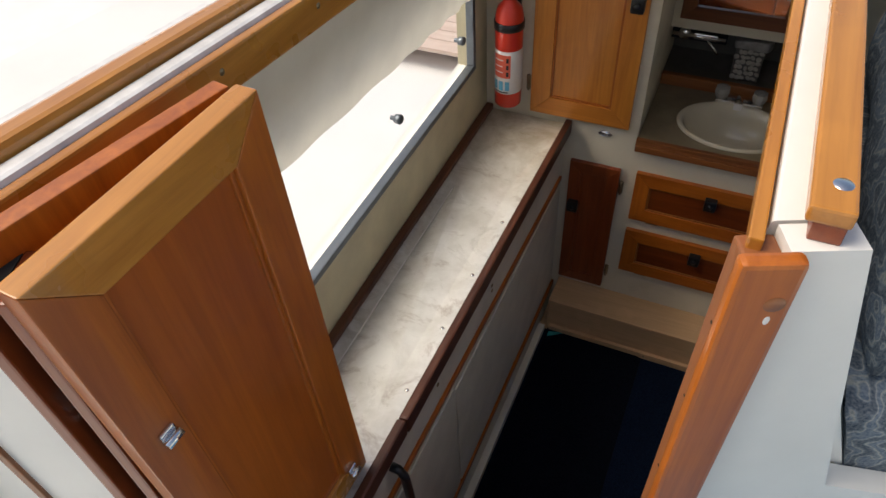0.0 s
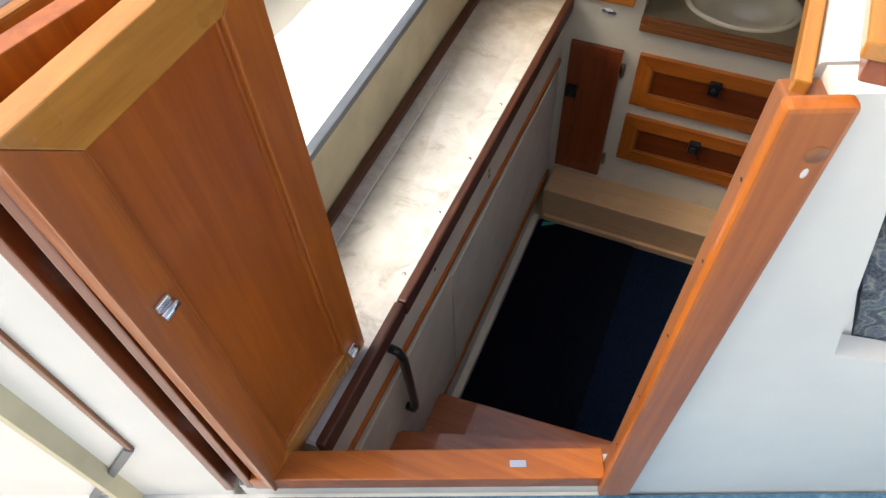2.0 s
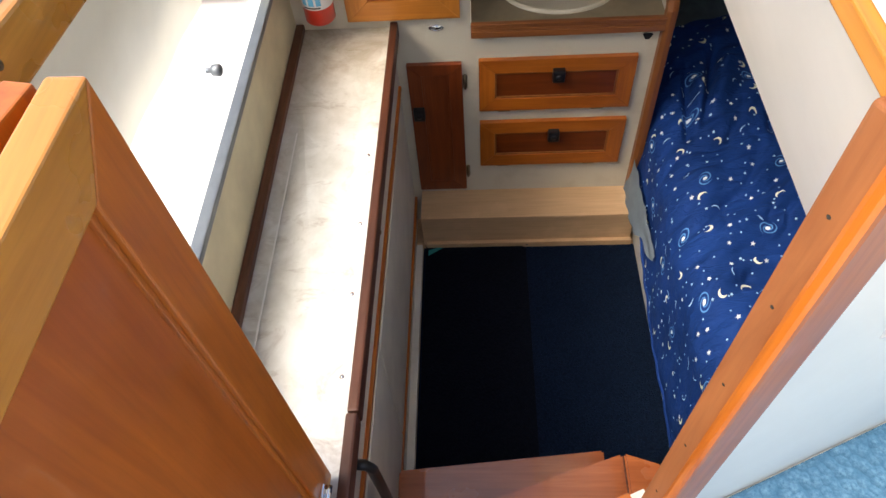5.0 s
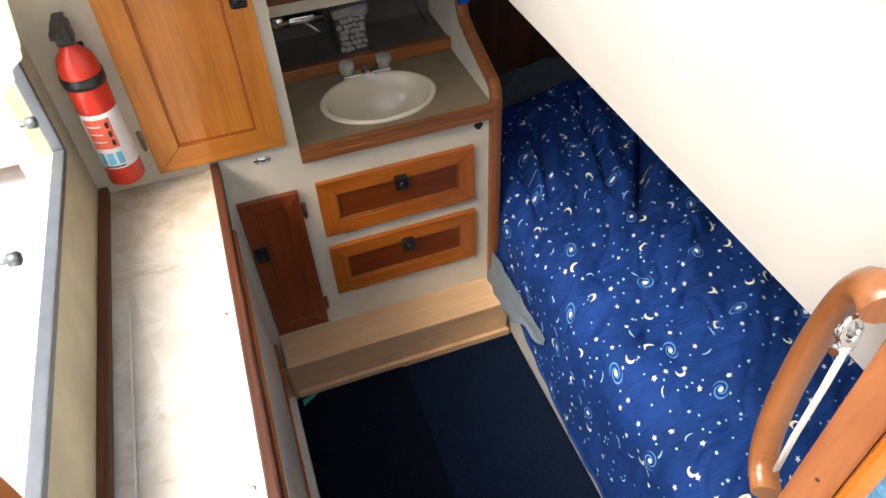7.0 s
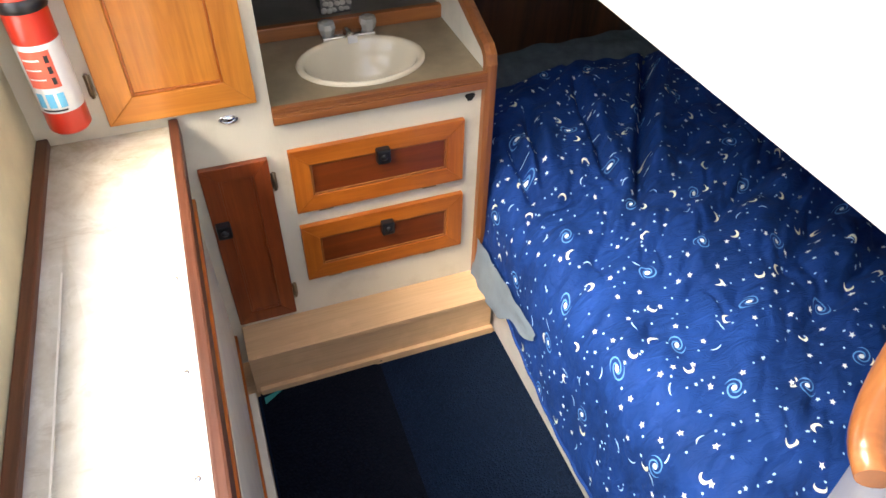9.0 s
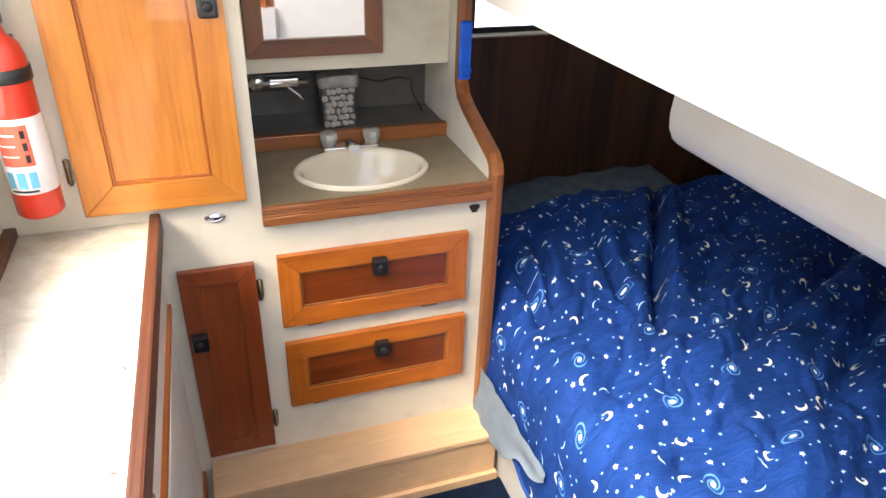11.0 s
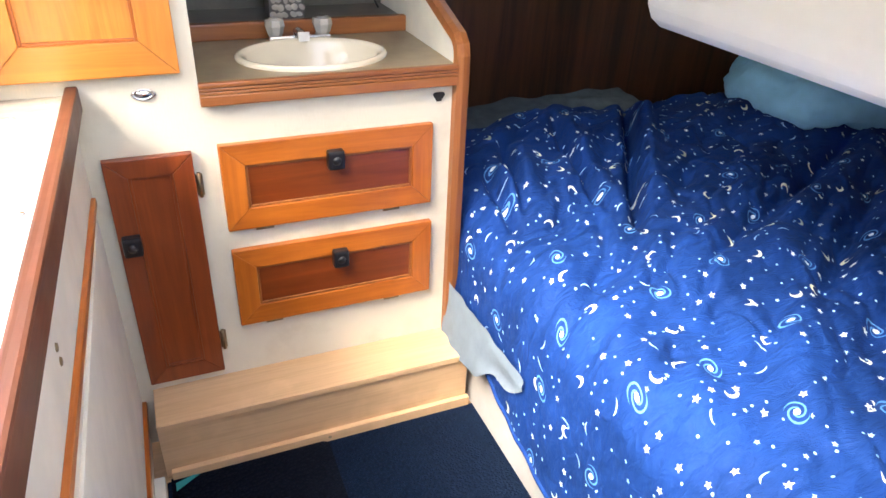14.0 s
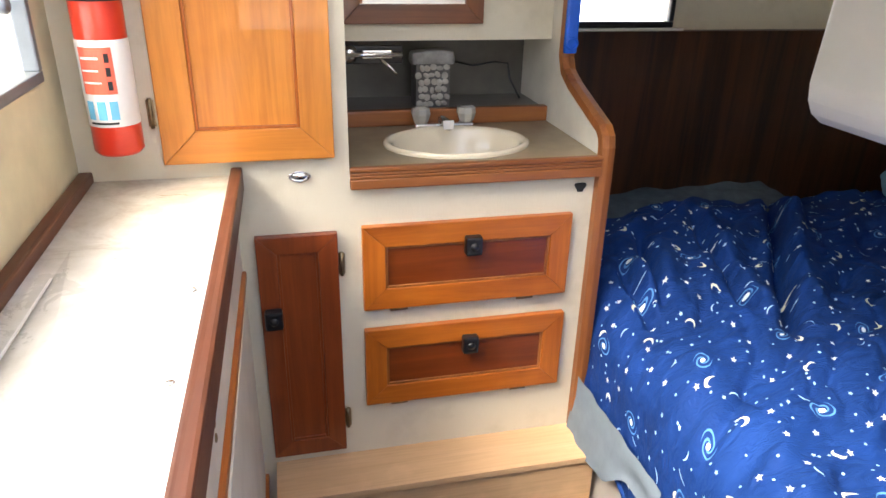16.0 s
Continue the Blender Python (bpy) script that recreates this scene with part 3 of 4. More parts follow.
for x, z in ((0.036, 0.59), (0.276, 0.05)):
    la = part("catch", box((x - 0.011, -0.006, z - 0.014), (x + 0.011, 0.0, z + 0.014), LEAF, 0.002), CHROME, front_leaf, "bright metal catch")
    part("roller", tube([LEAF @ Vector((x - 0.012, -0.010, z)), LEAF @ Vector((x + 0.012, -0.010, z))], 0.006, 8), CHROME, la)
for z in (0.18, 0.70):
    part("hinge", box((0.004, -0.004, z - 0.03), (0.030, 0.0, z + 0.03), m2, 0.001), CHROME, back_leaf, "small metal hinge")

# hatch coaming to port, falling slightly forward
SH = pose(-0.40, -1.575, 1.79, -4.7, 0, 0)
structure("ceiling_port", box((-0.27, -0.12, 0.0), (0.0, 1.20, 0.03), SH), GEL, "white moulded side deck beside the hatch")
rail_l = thing("hatch_rail", (-0.43, -1.0, 1.80), "teak and metal sliding-hatch rail on the cabin top", "hatch rail")
part("inner_trim", box((-0.012, -0.08, -0.012), (0.004, 1.20, 0.044), SH, 0.004), OAK_TOP, rail_l)
part("slide", box((-0.040, -0.08, 0.028), (-0.013, 1.20, 0.050), SH, 0.007), TRACK, rail_l, "pale grey metal slide")
part("outer_trim", box((-0.076, -0.08, 0.028), (-0.042, 1.20, 0.066), SH, 0.008), OAK_TOP, rail_l)
part("groove", box((-0.084, -0.08, 0.028), (-0.077, 1.20, 0.056), SH), TRIM_Y, rail_l)
for i in range(3):
    part("track", box((-0.096 - 0.014 * i, -0.08, 0.028), (-0.086 - 0.014 * i, 1.20, 0.052 - 0.004 * i), SH, 0.002), TRACK, rail_l)
for y in (0.12, 0.33, 0.56, 0.8):
    part("screw", lathe([(0, 0.0015), (0.0045, 0.001), (0.005, 0)], SH @ pose(0.004, y, 0.022, 0, 90, 0), 12), BRASS, rail_l)

# starboard side of the hatch: coaming sloping out over the berth
bm = prism([(0.251, 1.830), (0.254, 1.845), (0.300, 1.845), (0.308, 1.82), (0.456, 1.385), (0.460, 1.368), (0.456, 1.350), (0.446, 1.354)], 1.78, pose(0, -1.36, 0), 0.003)
for v in bm.verts:
    if v.co.y < -1.3:
        v.co.y = JB.y + (v.co.x - JB.x) * 0.424 - 0.002
structure("wall_hatch_side", bm, GEL, "white moulded hatch side sloping out over the berth")
structure("ceiling_berth", box((0.467, -1.16, 1.36), (2.5, 0.42, 1.375)), GEL, "white underside of the cockpit seat above the berth")
bm = prism([(0.980, 1.36), (0.960, 1.075), (0.966, 1.035), (0.982, 1.005), (1.01, 0.984), (1.05, 0.976), (2.5, 0.960), (2.5, 1.36)], 1.05, pose(0, -1.12, 0), 0.010)
structure("wall_berth_moulding", bm, GEL, "white moulded locker box hanging over the berth")
rail_r = thing("grab_rail", (0.29, -0.9, 1.862), "worn teak rail along the hatch edge", "rail")
part("bar", box((0.272, -1.372, 1.864), (0.306, -0.42, 1.880), None, 0.003), OAK_TOP, rail_r, "sun-bleached teak bar")
part("foot", box((0.279, -1.370, 1.845), (0.304, -0.42, 1.8635), None, 0.002), RED_Y, rail_r)
part("inner_trim", box((0.238, -1.385, 1.828), (0.2505, -0.42, 1.847), None, 0.002), OAK_TOP, rail_r)
part("screw", lathe([(0, 0.001), (0.007, 0.0008), (0.008, 0)], pose(0.294, -1.338, 1.880), 14), CHROME, rail_r)

# cockpit seat on top of the berth
def follow(bm):
    """Skews a thing so that its aft face lies along the oblique bulkhead."""
    for v in bm.verts:
        v.co.y += (v.co.x - 0.43) * 0.424
    return bm


seat = thing("bench_seat", (0.75, -0.9, 1.40), "white moulded cockpit seat base beside the hatch", "seat")
part("base", follow(box((0.461, -1.279, 1.376), (1.6, -0.3, 1.386))), GEL, seat)


def cushion(lo, hi, puff, seed):
    bm = bmesh.new()
    add_box(bm, lo, hi)
    bmesh.ops.subdivide_edges(bm, edges=bm.edges[:], cuts=7, use_grid_fill=True)
    c = (Vector(lo) + Vector(hi)) / 2
    for v in bm.verts:
        q = Vector([(v.co[k] - c[k]) / (hi[k] - lo[k]) * 2 for k in range(3)])
        soft = 1 - 0.055 * max(0, (abs(q.x) ** 4 + abs(q.y) ** 4 + abs(q.z) ** 4) - 1)
        v.co -= Vector([max(-0.018, min(0.018, (v.co[k] - c[k]) * (1 - soft))) for k in range(3)])
        v.co += Vector((noise.noise(v.co * 9 + Vector((seed, 0, 0))), noise.noise(v.co * 9 + Vector((0, seed, 0))), noise.noise(v.co * 9))) * puff
    for f in bm.faces:
        f.smooth = True
    return bm


def lean(bm, foot):
    """Leans the port side of a cushion along the sloping hatch side."""
    for v in bm.verts:
        near = max(0.0, min(1.0, (0.75 - v.co.x) / 0.3))
        v.co.x -= near * 0.345 * (v.co.z - foot)
    return bm


solo("seat_cushion", follow(lean(cushion((0.440, -1.300, 1.386), (1.3, -0.5, 1.56), 0.008, 3.0), 1.386)), UPHOLSTERY, "blue-grey paisley tapestry seat cushion", "cushion")
solo("back_cushion", follow(cushion((0.400, -1.26, 1.545), (0.85, -0.5, 1.86), 0.02, 8.0)), UPHOLSTERY, "plump blue-grey paisley tapestry cushion", "cushion")

# cockpit floor and surround
structure("floor_cockpit", bh((-2.2, -1.9, 0.86), (2.0, -0.03, 0.90)), GEL, "white moulded cockpit sole")
solo("cockpit_rug", bh((-0.62, -1.2, 0.90), (0.9, -0.04, 0.918), 0.006), RUG_BLUE, "light blue pile rug on the cockpit sole", "rug")
bm = bmesh.new()
add_box(bm, (-2.2, -2.0, 0.86), (2.0, -1.9, 1.5), BH)
add_box(bm, (-2.2, -1.9, 0.86), (-2.1, -0.03, 1.5), BH)
add_box(bm, (1.9, -1.9, 0.86), (2.0, -0.03, 1.5), BH)
structure("wall_cockpit", bm, GEL, "white cockpit coaming")

# ---------------------------------------------------------------- companionway steps
steps = thing("companionway_steps", (0.0, -1.25, 0), "varnished reddish wooden companionway steps", "steps")
for pts, z in (([(-0.247, -1.299), (0.318, -1.112), (0.318, -1.325), (-0.247, -1.555)], 0.50), ([(0.321, -1.112), (0.405, -1.14), (0.405, -1.29), (0.321, -1.324)], 0.505),
               ([(-0.244, -1.066), (0.318, -1.013), (0.318, -1.32), (-0.244, -1.545)], 0.25)):
    bm = bmesh.new()
    lo = [bm.verts.new((x, y, z - 0.028)) for x, y in pts]
    up = [bm.verts.new((x, y, z)) for x, y in pts]
    bm.faces.new(up)
    bm.faces.new(lo[::-1])
    for i in range(4):
        bm.faces.new((lo[i], lo[(i + 1) % 4], up[(i + 1) % 4], up[i]))
    bmesh.ops.recalc_face_normals(bm, faces=bm.faces)
    bmesh.ops.bevel(bm, geom=bm.edges[:], offset=0.005, segments=2, affect="EDGES")
    part("tread", bm, STEP_WOOD, steps)
part("riser", box((-0.23, -1.37, 0.25), (0.30, -1.35, 0.473)), STEP_WOOD, steps)
part("riser", box((-0.23, -1.17, -0.002), (0.30, -1.15, 0.223)), STEP_WOOD, steps)

# ---------------------------------------------------------------- bench locker to port
def rise(bm):
    """The locker's inner edge climbs slightly towards the stern."""
    for v in bm.verts:
        v.co.z += -0.046 * v.co.y * max(0, min(1, (v.co.x + 0.53) / 0.29)) * min(1, max(0, v.co.z / 0.9))
    return bm


bench = thing("side_locker", (-0.39, -0.65, 0), "long cream side locker with stained laminate top", "locker")
part("body", rise(box((-0.53, -1.535, 0.0), (-0.252, 0.018, 0.888))), PAINT, bench)
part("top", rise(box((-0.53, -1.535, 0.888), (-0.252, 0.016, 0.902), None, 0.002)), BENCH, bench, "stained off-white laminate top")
part("edge_trim", rise(box((-0.254, -1.20, 0.868), (-0.232, 0.017, 0.919), None, 0.005)), EDGE_Y, bench, "dark reddish wooden edge strip")
part("edge_trim", rise(box((-0.256, -1.535, 0.868), (-0.234, -1.202, 0.919), None, 0.005)), EDGE_Y, bench)
part("wall_trim", rise(box((-0.529, -1.48, 0.900), (-0.505, 0.016, 0.922), None, 0.004)), TRIM_Y, bench, "dark wooden fillet along the wall")
part("lid_gap", rise(box((-0.470, -1.25, 0.9018), (-0.4665, -0.42, 0.9034))), LABEL, bench, "thin pale seam of the lid")
part("batten", rise(box((-0.253, -1.535, 0.682), (-0.243, -0.03, 0.700), pose(0, 0, 0, -1.8, 0, 0), 0.003)), TEAK_Y, bench, "thin wooden batten")
part("batten", rise(box((-0.253, -1.05, 0.115), (-0.242, 0.015, 0.138), pose(0, 0, 0, -2.0, 0, 0), 0.003)), TEAK_Y, bench)
part("front_panel", rise(box((-0.253, -0.93, 0.175), (-0.247, -0.03, 0.66), None, 0.002)), PAINT, bench)
part("front_panel", rise(box((-0.253, -1.45, 0.175), (-0.247, -0.94, 0.68), None, 0.002)), PAINT, bench)
part("plinth", box((-0.2515, -1.06, -0.0115), (-0.2265, -0.125, 0.022), None, 0.002), PAINT, bench, "cream kick strip along the carpet")
for y in (-1.12, -0.93, -0.74, -0.52):
    part("screw", rise(lathe([(0, 0.002), (0.004, 0.0015), (0.005, 0)], pose(-0.275, y, 0.902), 12)), CHROME, bench)
for y, z in ((-1.02, 0.80), (-0.66, 0.79), (-0.66, 0.77)):
    part("screw", rise(lathe([(0, 0.003), (0.005, 0.002), (0.006, 0)], pose(-0.252, y, z, 0, 90, 0), 12)), BRASS, bench)
hp = [(-0.25, -1.262, 0.872), (-0.232, -1.262, 0.870), (-0.222, -1.26, 0.845), (-0.221, -1.252, 0.70), (-0.221, -1.246, 0.57), (-0.230, -1.244, 0.535), (-0.25, -1.243, 0.530)]
part("grab_handle", tube(hp, 0.010, 10, 1.4), BLACK, bench, "black plastic grab handle")

# ---------------------------------------------------------------- side window, curtain
win = thing("window_1", (-0.54, -0.72, 1.12), "long cabin window with grey frame", "window", "", "structure")
for lo, hi in (((-0.545, -1.35, 1.112), (-0.520, -0.095, 1.130)), ((-0.545, -1.35, 1.605), (-0.520, -0.095, 1.622)),
               ((-0.545, -0.112, 1.13), (-0.520, -0.095, 1.605)), ((-0.545, -1.35, 1.13), (-0.520, -1.333, 1.605))):
    part("window_frame", box(lo, hi, None, 0.003), GREY_FRAME, win)
# added white strip hides the cream reveal and blends into the outside glare
part("reveal_strip", box((-0.579, -1.349, 1.116), (-0.547, -0.101, 1.121)), GEL, win, "added white strip over the reveal, matching the glare outside")
pane = part("pane", box((-0.564, -1.335, 1.128), (-0.560, -0.11, 1.607)), GLASS, win)
pane.visible_shadow = False
for y in (-0.16, -0.57):
    k = part("knob", lathe([(0.006, 0), (0.006, 0.012), (0.012, 0.013), (0.013, 0.028), (0.009, 0.032), (0, 0.032)], pose(-0.560, y, 1.235, 0, 90, 0), 16), GREY_FRAME, win, "grey window catch")


def drape(u, v):
    y = -1.42 + 1.30 * u
    top, low = 1.78 - 0.06 * u, 1.50 - 0.125 * u
    fold = (0.002 + 0.008 * max(0, u - 0.55)) * math.sin(u * 60 + 3 * math.sin(u * 7)) + 0.004 * noise.noise(Vector((u * 4, v * 2, 2)))
    return Vector((-0.430 - 0.065 * v + fold, y, top + (low - top) * v)), (u * 1.3, v * 0.4)


solo("curtain", grid_mesh(90, 10, drape), CURTAIN, "cream fabric curtain gathered above the side window", "curtain")

# ---------------------------------------------------------------- joinery doors and drawers
for name, x0, z0, w, h, lab in (("drawer", 0.0, 0.574, 0.48, 0.202, "upper"), ("drawer", 0.0, 0.316, 0.484, 0.205, "lower")):
    d = thing(name, (x0 + w / 2, 0.01, z0), "teak-framed drawer front with black latch, closed", "drawer", "drawers under the basin")
    panel_parts(d, pose(x0, 0.0, z0), w, h, 0.0175, 0.050, TEAK_Z, TEAK_X, PANEL_X)
    latch_knob(d, x0 + w * 0.5 + 0.005, 0.004, z0 + h - 0.055)
    for hx in (0.08, 0.38):
        part("hinge", tube([(hx - 0.02, 0.008, z0 - 0.005), (hx + 0.02, 0.008, z0 - 0.005)], 0.004, 8), BRASS, d, "tarnished brass hinge")
d = thing("cabinet_door", (-0.135, 0.01, 0.198), "narrow reddish teak cupboard door, closed", "cabinet door")
panel_parts(d, pose(-0.222, 0.0, 0.196), 0.170, 0.572, 0.0175, 0.042, RED_Z, RED_Z, RED_Z, RED_Z)
latch_knob(d, -0.196, 0.003, 0.58)
hinge(d, -0.044, 0.017, 0.69)
hinge(d, -0.044, 0.017, 0.28)
d = thing("cabinet_door", (-0.21, 0.01, 0.932), "honey-coloured teak wall cupboard door, closed", "cabinet door")
panel_parts(d, pose(-0.373, 0.0, 0.932), 0.323, 0.62, 0.0175, 0.064, HONEY_Z, HONEY_X, HONEY_Z, PANEL_Z)
latch_knob(d, -0.080, 0.003, 1.345)
hinge(d, -0.385, 0.017, 1.03)
hinge(d, -0.385, 0.017, 1.45)

plate = thing("oval_plate", (-0.122, 0.016, 0.892), "small oval chrome vent plate on cream vinyl", "plate")
part("rim", lathe([(0.021, 0), (0.023, 0.003), (0.020, 0.005), (0.016, 0.003)], pose(-0.122, 0.018, 0.892, 90, 0, 0), 28, 1.0, 0.5), CHROME, plate)
part("centre", lathe([(0, 0.006), (0.010, 0.005), (0.015, 0.002)], pose(-0.122, 0.018, 0.892, 90, 0, 0), 20, 1.0, 0.5), CHROME, plate)
pts = [(0.012 * math.cos(a) * (1 + 0.35 * math.sin(3 * a)), 0.014 * math.sin(a) * (1 + 0.25 * math.cos(2 * a))) for a in [k * math.pi / 9 for k in range(18)]]
structure("trim_hole", prism([(0.498 + x, 0.833 + z) for x, z in pts], 0.004, pose(0, 0.0155, 0)), DARK, "ragged dark hole in the vinyl")

# ---------------------------------------------------------------- basin counter
counter = thing("counter", (0.26, 0.17, 0.86), "grey-brown laminate counter with ribbed wooden edge", "counter")
# top with an oval cut for the bowl
bm = bmesh.new()
N = 40
cx, cy, rx, ry = 0.245, 0.165, 0.152, 0.112
inner = [bm.verts.new((cx + rx * math.cos(2 * math.pi * k / N), cy + ry * math.sin(2 * math.pi * k / N), COUNTER_Z)) for k in range(N)]
outer = []
x0, x1, y0, y1 = -0.019, 0.536, 0.004, BACK
for k in range(N):
    c, s_ = math.cos(2 * math.pi * k / N), math.sin(2 * math.pi * k / N)
    tx = ((x1 - cx) if c > 0 else (x0 - cx)) / c if abs(c) > 1e-6 else 1e9
    ty = ((y1 - cy) if s_ > 0 else (y0 - cy)) / s_ if abs(s_) > 1e-6 else 1e9
    q = min(tx, ty)
    outer.append(bm.verts.new((cx + q * c, cy + q * s_, COUNTER_Z)))
for k in range(N):
    j = (k + 1) % N
    bm.faces.new((inner[k], outer[k], outer[j], inner[j]))
for px, py in ((x0, y0), (x1, y0), (x1, y1), (x0, y1)):
    v = bm.verts.new((px, py, COUNTER_Z))
    near = sorted(outer, key=lambda o: (o.co - v.co).length)[:2]
    a = near[0]
    i = outer.index(a)
    for j in ((i + 1) % N, (i - 1) % N):
        o = outer[j]
        if abs(o.co.x - a.co.x) > 1e-5 and abs(o.co.y - a.co.y) > 1e-5:
            bm.faces.new((a, o, v))
            break
ext = bmesh.ops.extrude_face_region(bm, geom=bm.faces[:])
bmesh.ops.translate(bm, vec=(0, 0, -0.018), verts=[g for g in ext["geom"] if isinstance(g, bmesh.types.BMVert)])
bmesh.ops.recalc_face_normals(bm, faces=bm.faces)
part("top", bm, COUNTER, counter)
bm = bmesh.new()
add_box(bm, (-0.021, -0.004, 0.862), (0.537, 0.012, 0.884), None, 0.003)
add_box(bm, (-0.021, -0.002, 0.885), (0.537, 0.012, 0.891), None, 0.002)
add_box(bm, (-0.021, -0.002, 0.892), (0.537, 0.012, 0.898), None, 0.002)
add_box(bm, (-0.021, -0.004, 0.899), (0.537, 0.012, 0.909), None, 0.003)
part("edge_trim", bm, TRIM_X, counter, "ribbed reddish wooden edge")
bm = box((-0.019, BACK - 0.012, COUNTER_Z), (0.535, BACK + 0.012, 0.945), None, 0.004)
part("backsplash", bm, TRIM_X, counter, "low wooden splash rail")

basin = thing("washbasin", (cx, cy, COUNTER_Z), "almond-coloured oval washbasin set in the counter", "washbasin")
part("bowl", lathe([(0.172, 0.0), (0.173, 0.006), (0.168, 0.011), (0.160, 0.010), (0.150, 0.002), (0.140, -0.03), (0.115, -0.085), (0.06, -0.115), (0.02, -0.12), (0, -0.12)], pose(cx, cy, COUNTER_Z), 48, 1.0, 0.745), BASIN, basin)
part("drain", lathe([(0.022, -0.119), (0.020, -0.1165), (0.012, -0.118), (0, -0.1185)], pose(cx, cy, COUNTER_Z), 24), CHROME, basin)

tap = thing("mixer_tap", (0.245, 0.30, COUNTER_Z), "chrome mixer tap with clear fluted knobs", "tap")
part("base", box((0.17, 0.285, COUNTER_Z), (0.32, 0.325, 0.922), None, 0.005), CHROME, tap)
part("spout", tube([(0.245, 0.312, 0.922), (0.245, 0.295, 0.928), (0.245, 0.27, 0.928), (0.245, 0.255, 0.922)], 0.010, 12, 1.5), CHROME, tap)
part("tag", box((0.232, 0.246, 0.917), (0.258, 0.2515, 0.938), None, 0.001), LABEL, tap, "small white tag on the spout")
for kx in (0.187, 0.303):
    kb = bmesh.new()
    n = 16
    rings = []
    for r, z in ((0.014, 0.920), (0.018, 0.926), (0.023, 0.944), (0.021, 0.958), (0.010, 0.962)):
        rings.append([kb.verts.new((kx + r * (1 + 0.08 * (k % 2)) * math.cos(2 * math.pi * k / n), 0.305 + r * (1 + 0.08 * (k % 2)) * math.sin(2 * math.pi * k / n), z)) for k in range(n)])
    for p, q in zip(rings, rings[1:]):
        for k in range(n):
            kb.faces.new((p[k], p[(k + 1) % n], q[(k + 1) % n], q[k]))
    kb.faces.new(rings[-1])
    kb.faces.new(rings[0][::-1])
    bmesh.ops.recalc_face_normals(kb, faces=kb.faces)
    part("knob", kb, CLEAR, tap, "clear fluted acrylic knob")

jar = thing("tumbler", (0.215, 0.43, 0.935), "dark square tumbler printed with pale pebbles", "tumbler")
part("body", box((0.193, 0.40, 0.935), (0.283, 0.47, 1.052), None, 0.006), JAR, jar)
rng = random.Random(5)
for i in range(5):
    for j in range(6):
        px, pz = 0.202 + 0.0162 * i + rng.uniform(-0.003, 0.003) + 0.006 * (j % 2), 0.946 + 0.0185 * j + rng.uniform(-0.002, 0.002)
        part("pebble", lathe([(0, 0.0022), (0.007, 0.0018), (0.0095, 0)], pose(px, 0.40, pz, 90, rng.uniform(0, 90), 0), 8, 1.0, rng.uniform(0.6, 1.0)), PEBBLE, jar)
solo("washcloth", cushion((0.186, 0.395, 1.046), (0.290, 0.47, 1.082), 0.022, 1.0), TOWEL, "crumpled grey cloth on the tumbler", "cloth")
bar = thing("holder", (0.07, 0.40, 1.03), "chrome holder fixed in the niche", "holder")
part("back", box((-0.018, 0.40, 1.05), (0.16, 0.415, 1.095), None, 0.004), BLACK, bar)
part("bar", tube([(-0.015, 0.385, 1.076), (0.155, 0.385, 1.074)], 0.007, 10), CHROME, bar)
part("arm", tube([(0.10, 0.385, 1.066), (0.125, 0.378, 1.045), (0.14, 0.375, 1.028)], 0.004, 8), CHROME, bar)
part("plate", box((0.055, 0.380, 1.066), (0.13, 0.392, 1.086), None, 0.003), CHROME, bar)
part("disc", lathe([(0, 0.012), (0.012, 0.011), (0.021, 0.004), (0.021, 0)], pose(0.025, 0.392, 1.076, 90, 0, 0), 20), CHROME, bar)
solo("cord", tube([(0.33, 0.545, 1.03), (0.38, 0.53, 1.02), (0.44, 0.52, 1.032), (0.47, 0.50, 1.03), (0.475, 0.49, 0.99), (0.50, 0.47, 0.94)], 0.003, 6), BLACK, "thin black cable hanging in the niche", "cable")

mir = thing("mirror", (0.125, BACK, 1.12), "mirror in a dark reddish wooden frame", "mirror")
M = pose(0.003, BACK - 0.018, 1.152)
part("frame", prism([(0, 0), (0.345, 0), (0.30, 0.045), (0.045, 0.045)], 0.018, M, 0.002), FRAME_X, mir)
part("frame", prism([(0, 0), (0.045, 0.045), (0.045, 0.40), (0, 0.445)], 0.018, M, 0.002), FRAME_Z, mir)
part("frame", prism([(0.345, 0), (0.345, 0.445), (0.30, 0.40), (0.30, 0.045)], 0.018, M, 0.002), FRAME_Z, mir)
part("frame", prism([(0, 0.445), (0.045, 0.40), (0.30, 0.40), (0.345, 0.445)], 0.018, M, 0.002), FRAME_X, mir)
part("glass", box((0.04, 0.008, 0.04), (0.305, 0.012, 0.405), M), mirror_mat, mir, "silvered mirror glass")

torch = thing("blue_clip", (0.548, 0.275, 1.05), "blue plastic clip hung on the partition edge", "clip")
part("body", box((0.532, 0.255, 1.09), (0.564, 0.272, 1.24), None, 0.006), BLUE_PLASTIC, torch)
part("ring", tube([(0.548 + 0.014 * math.cos(k * 0.5236), 0.252, 1.115 + 0.012 * math.sin(k * 0.5236)) for k in range(13)], 0.003, 6), BLUE_PLASTIC, torch)

# ---------------------------------------------------------------- extinguisher
EX, EY, EZ = -0.438, -0.034, 0.972
ext_ = thing("fire_extinguisher", (EX, EY, EZ), "red fire extinguisher with white label in a wall bracket", "fire extinguisher")
part("cylinder", lathe([(0, 0), (0.036, 0.001), (0.042, 0.008), (0.042, 0.30), (0.036, 0.325), (0.020, 0.342), (0.016, 0.36), (0, 0.36)], pose(EX, EY, EZ), 40), RED, ext_)
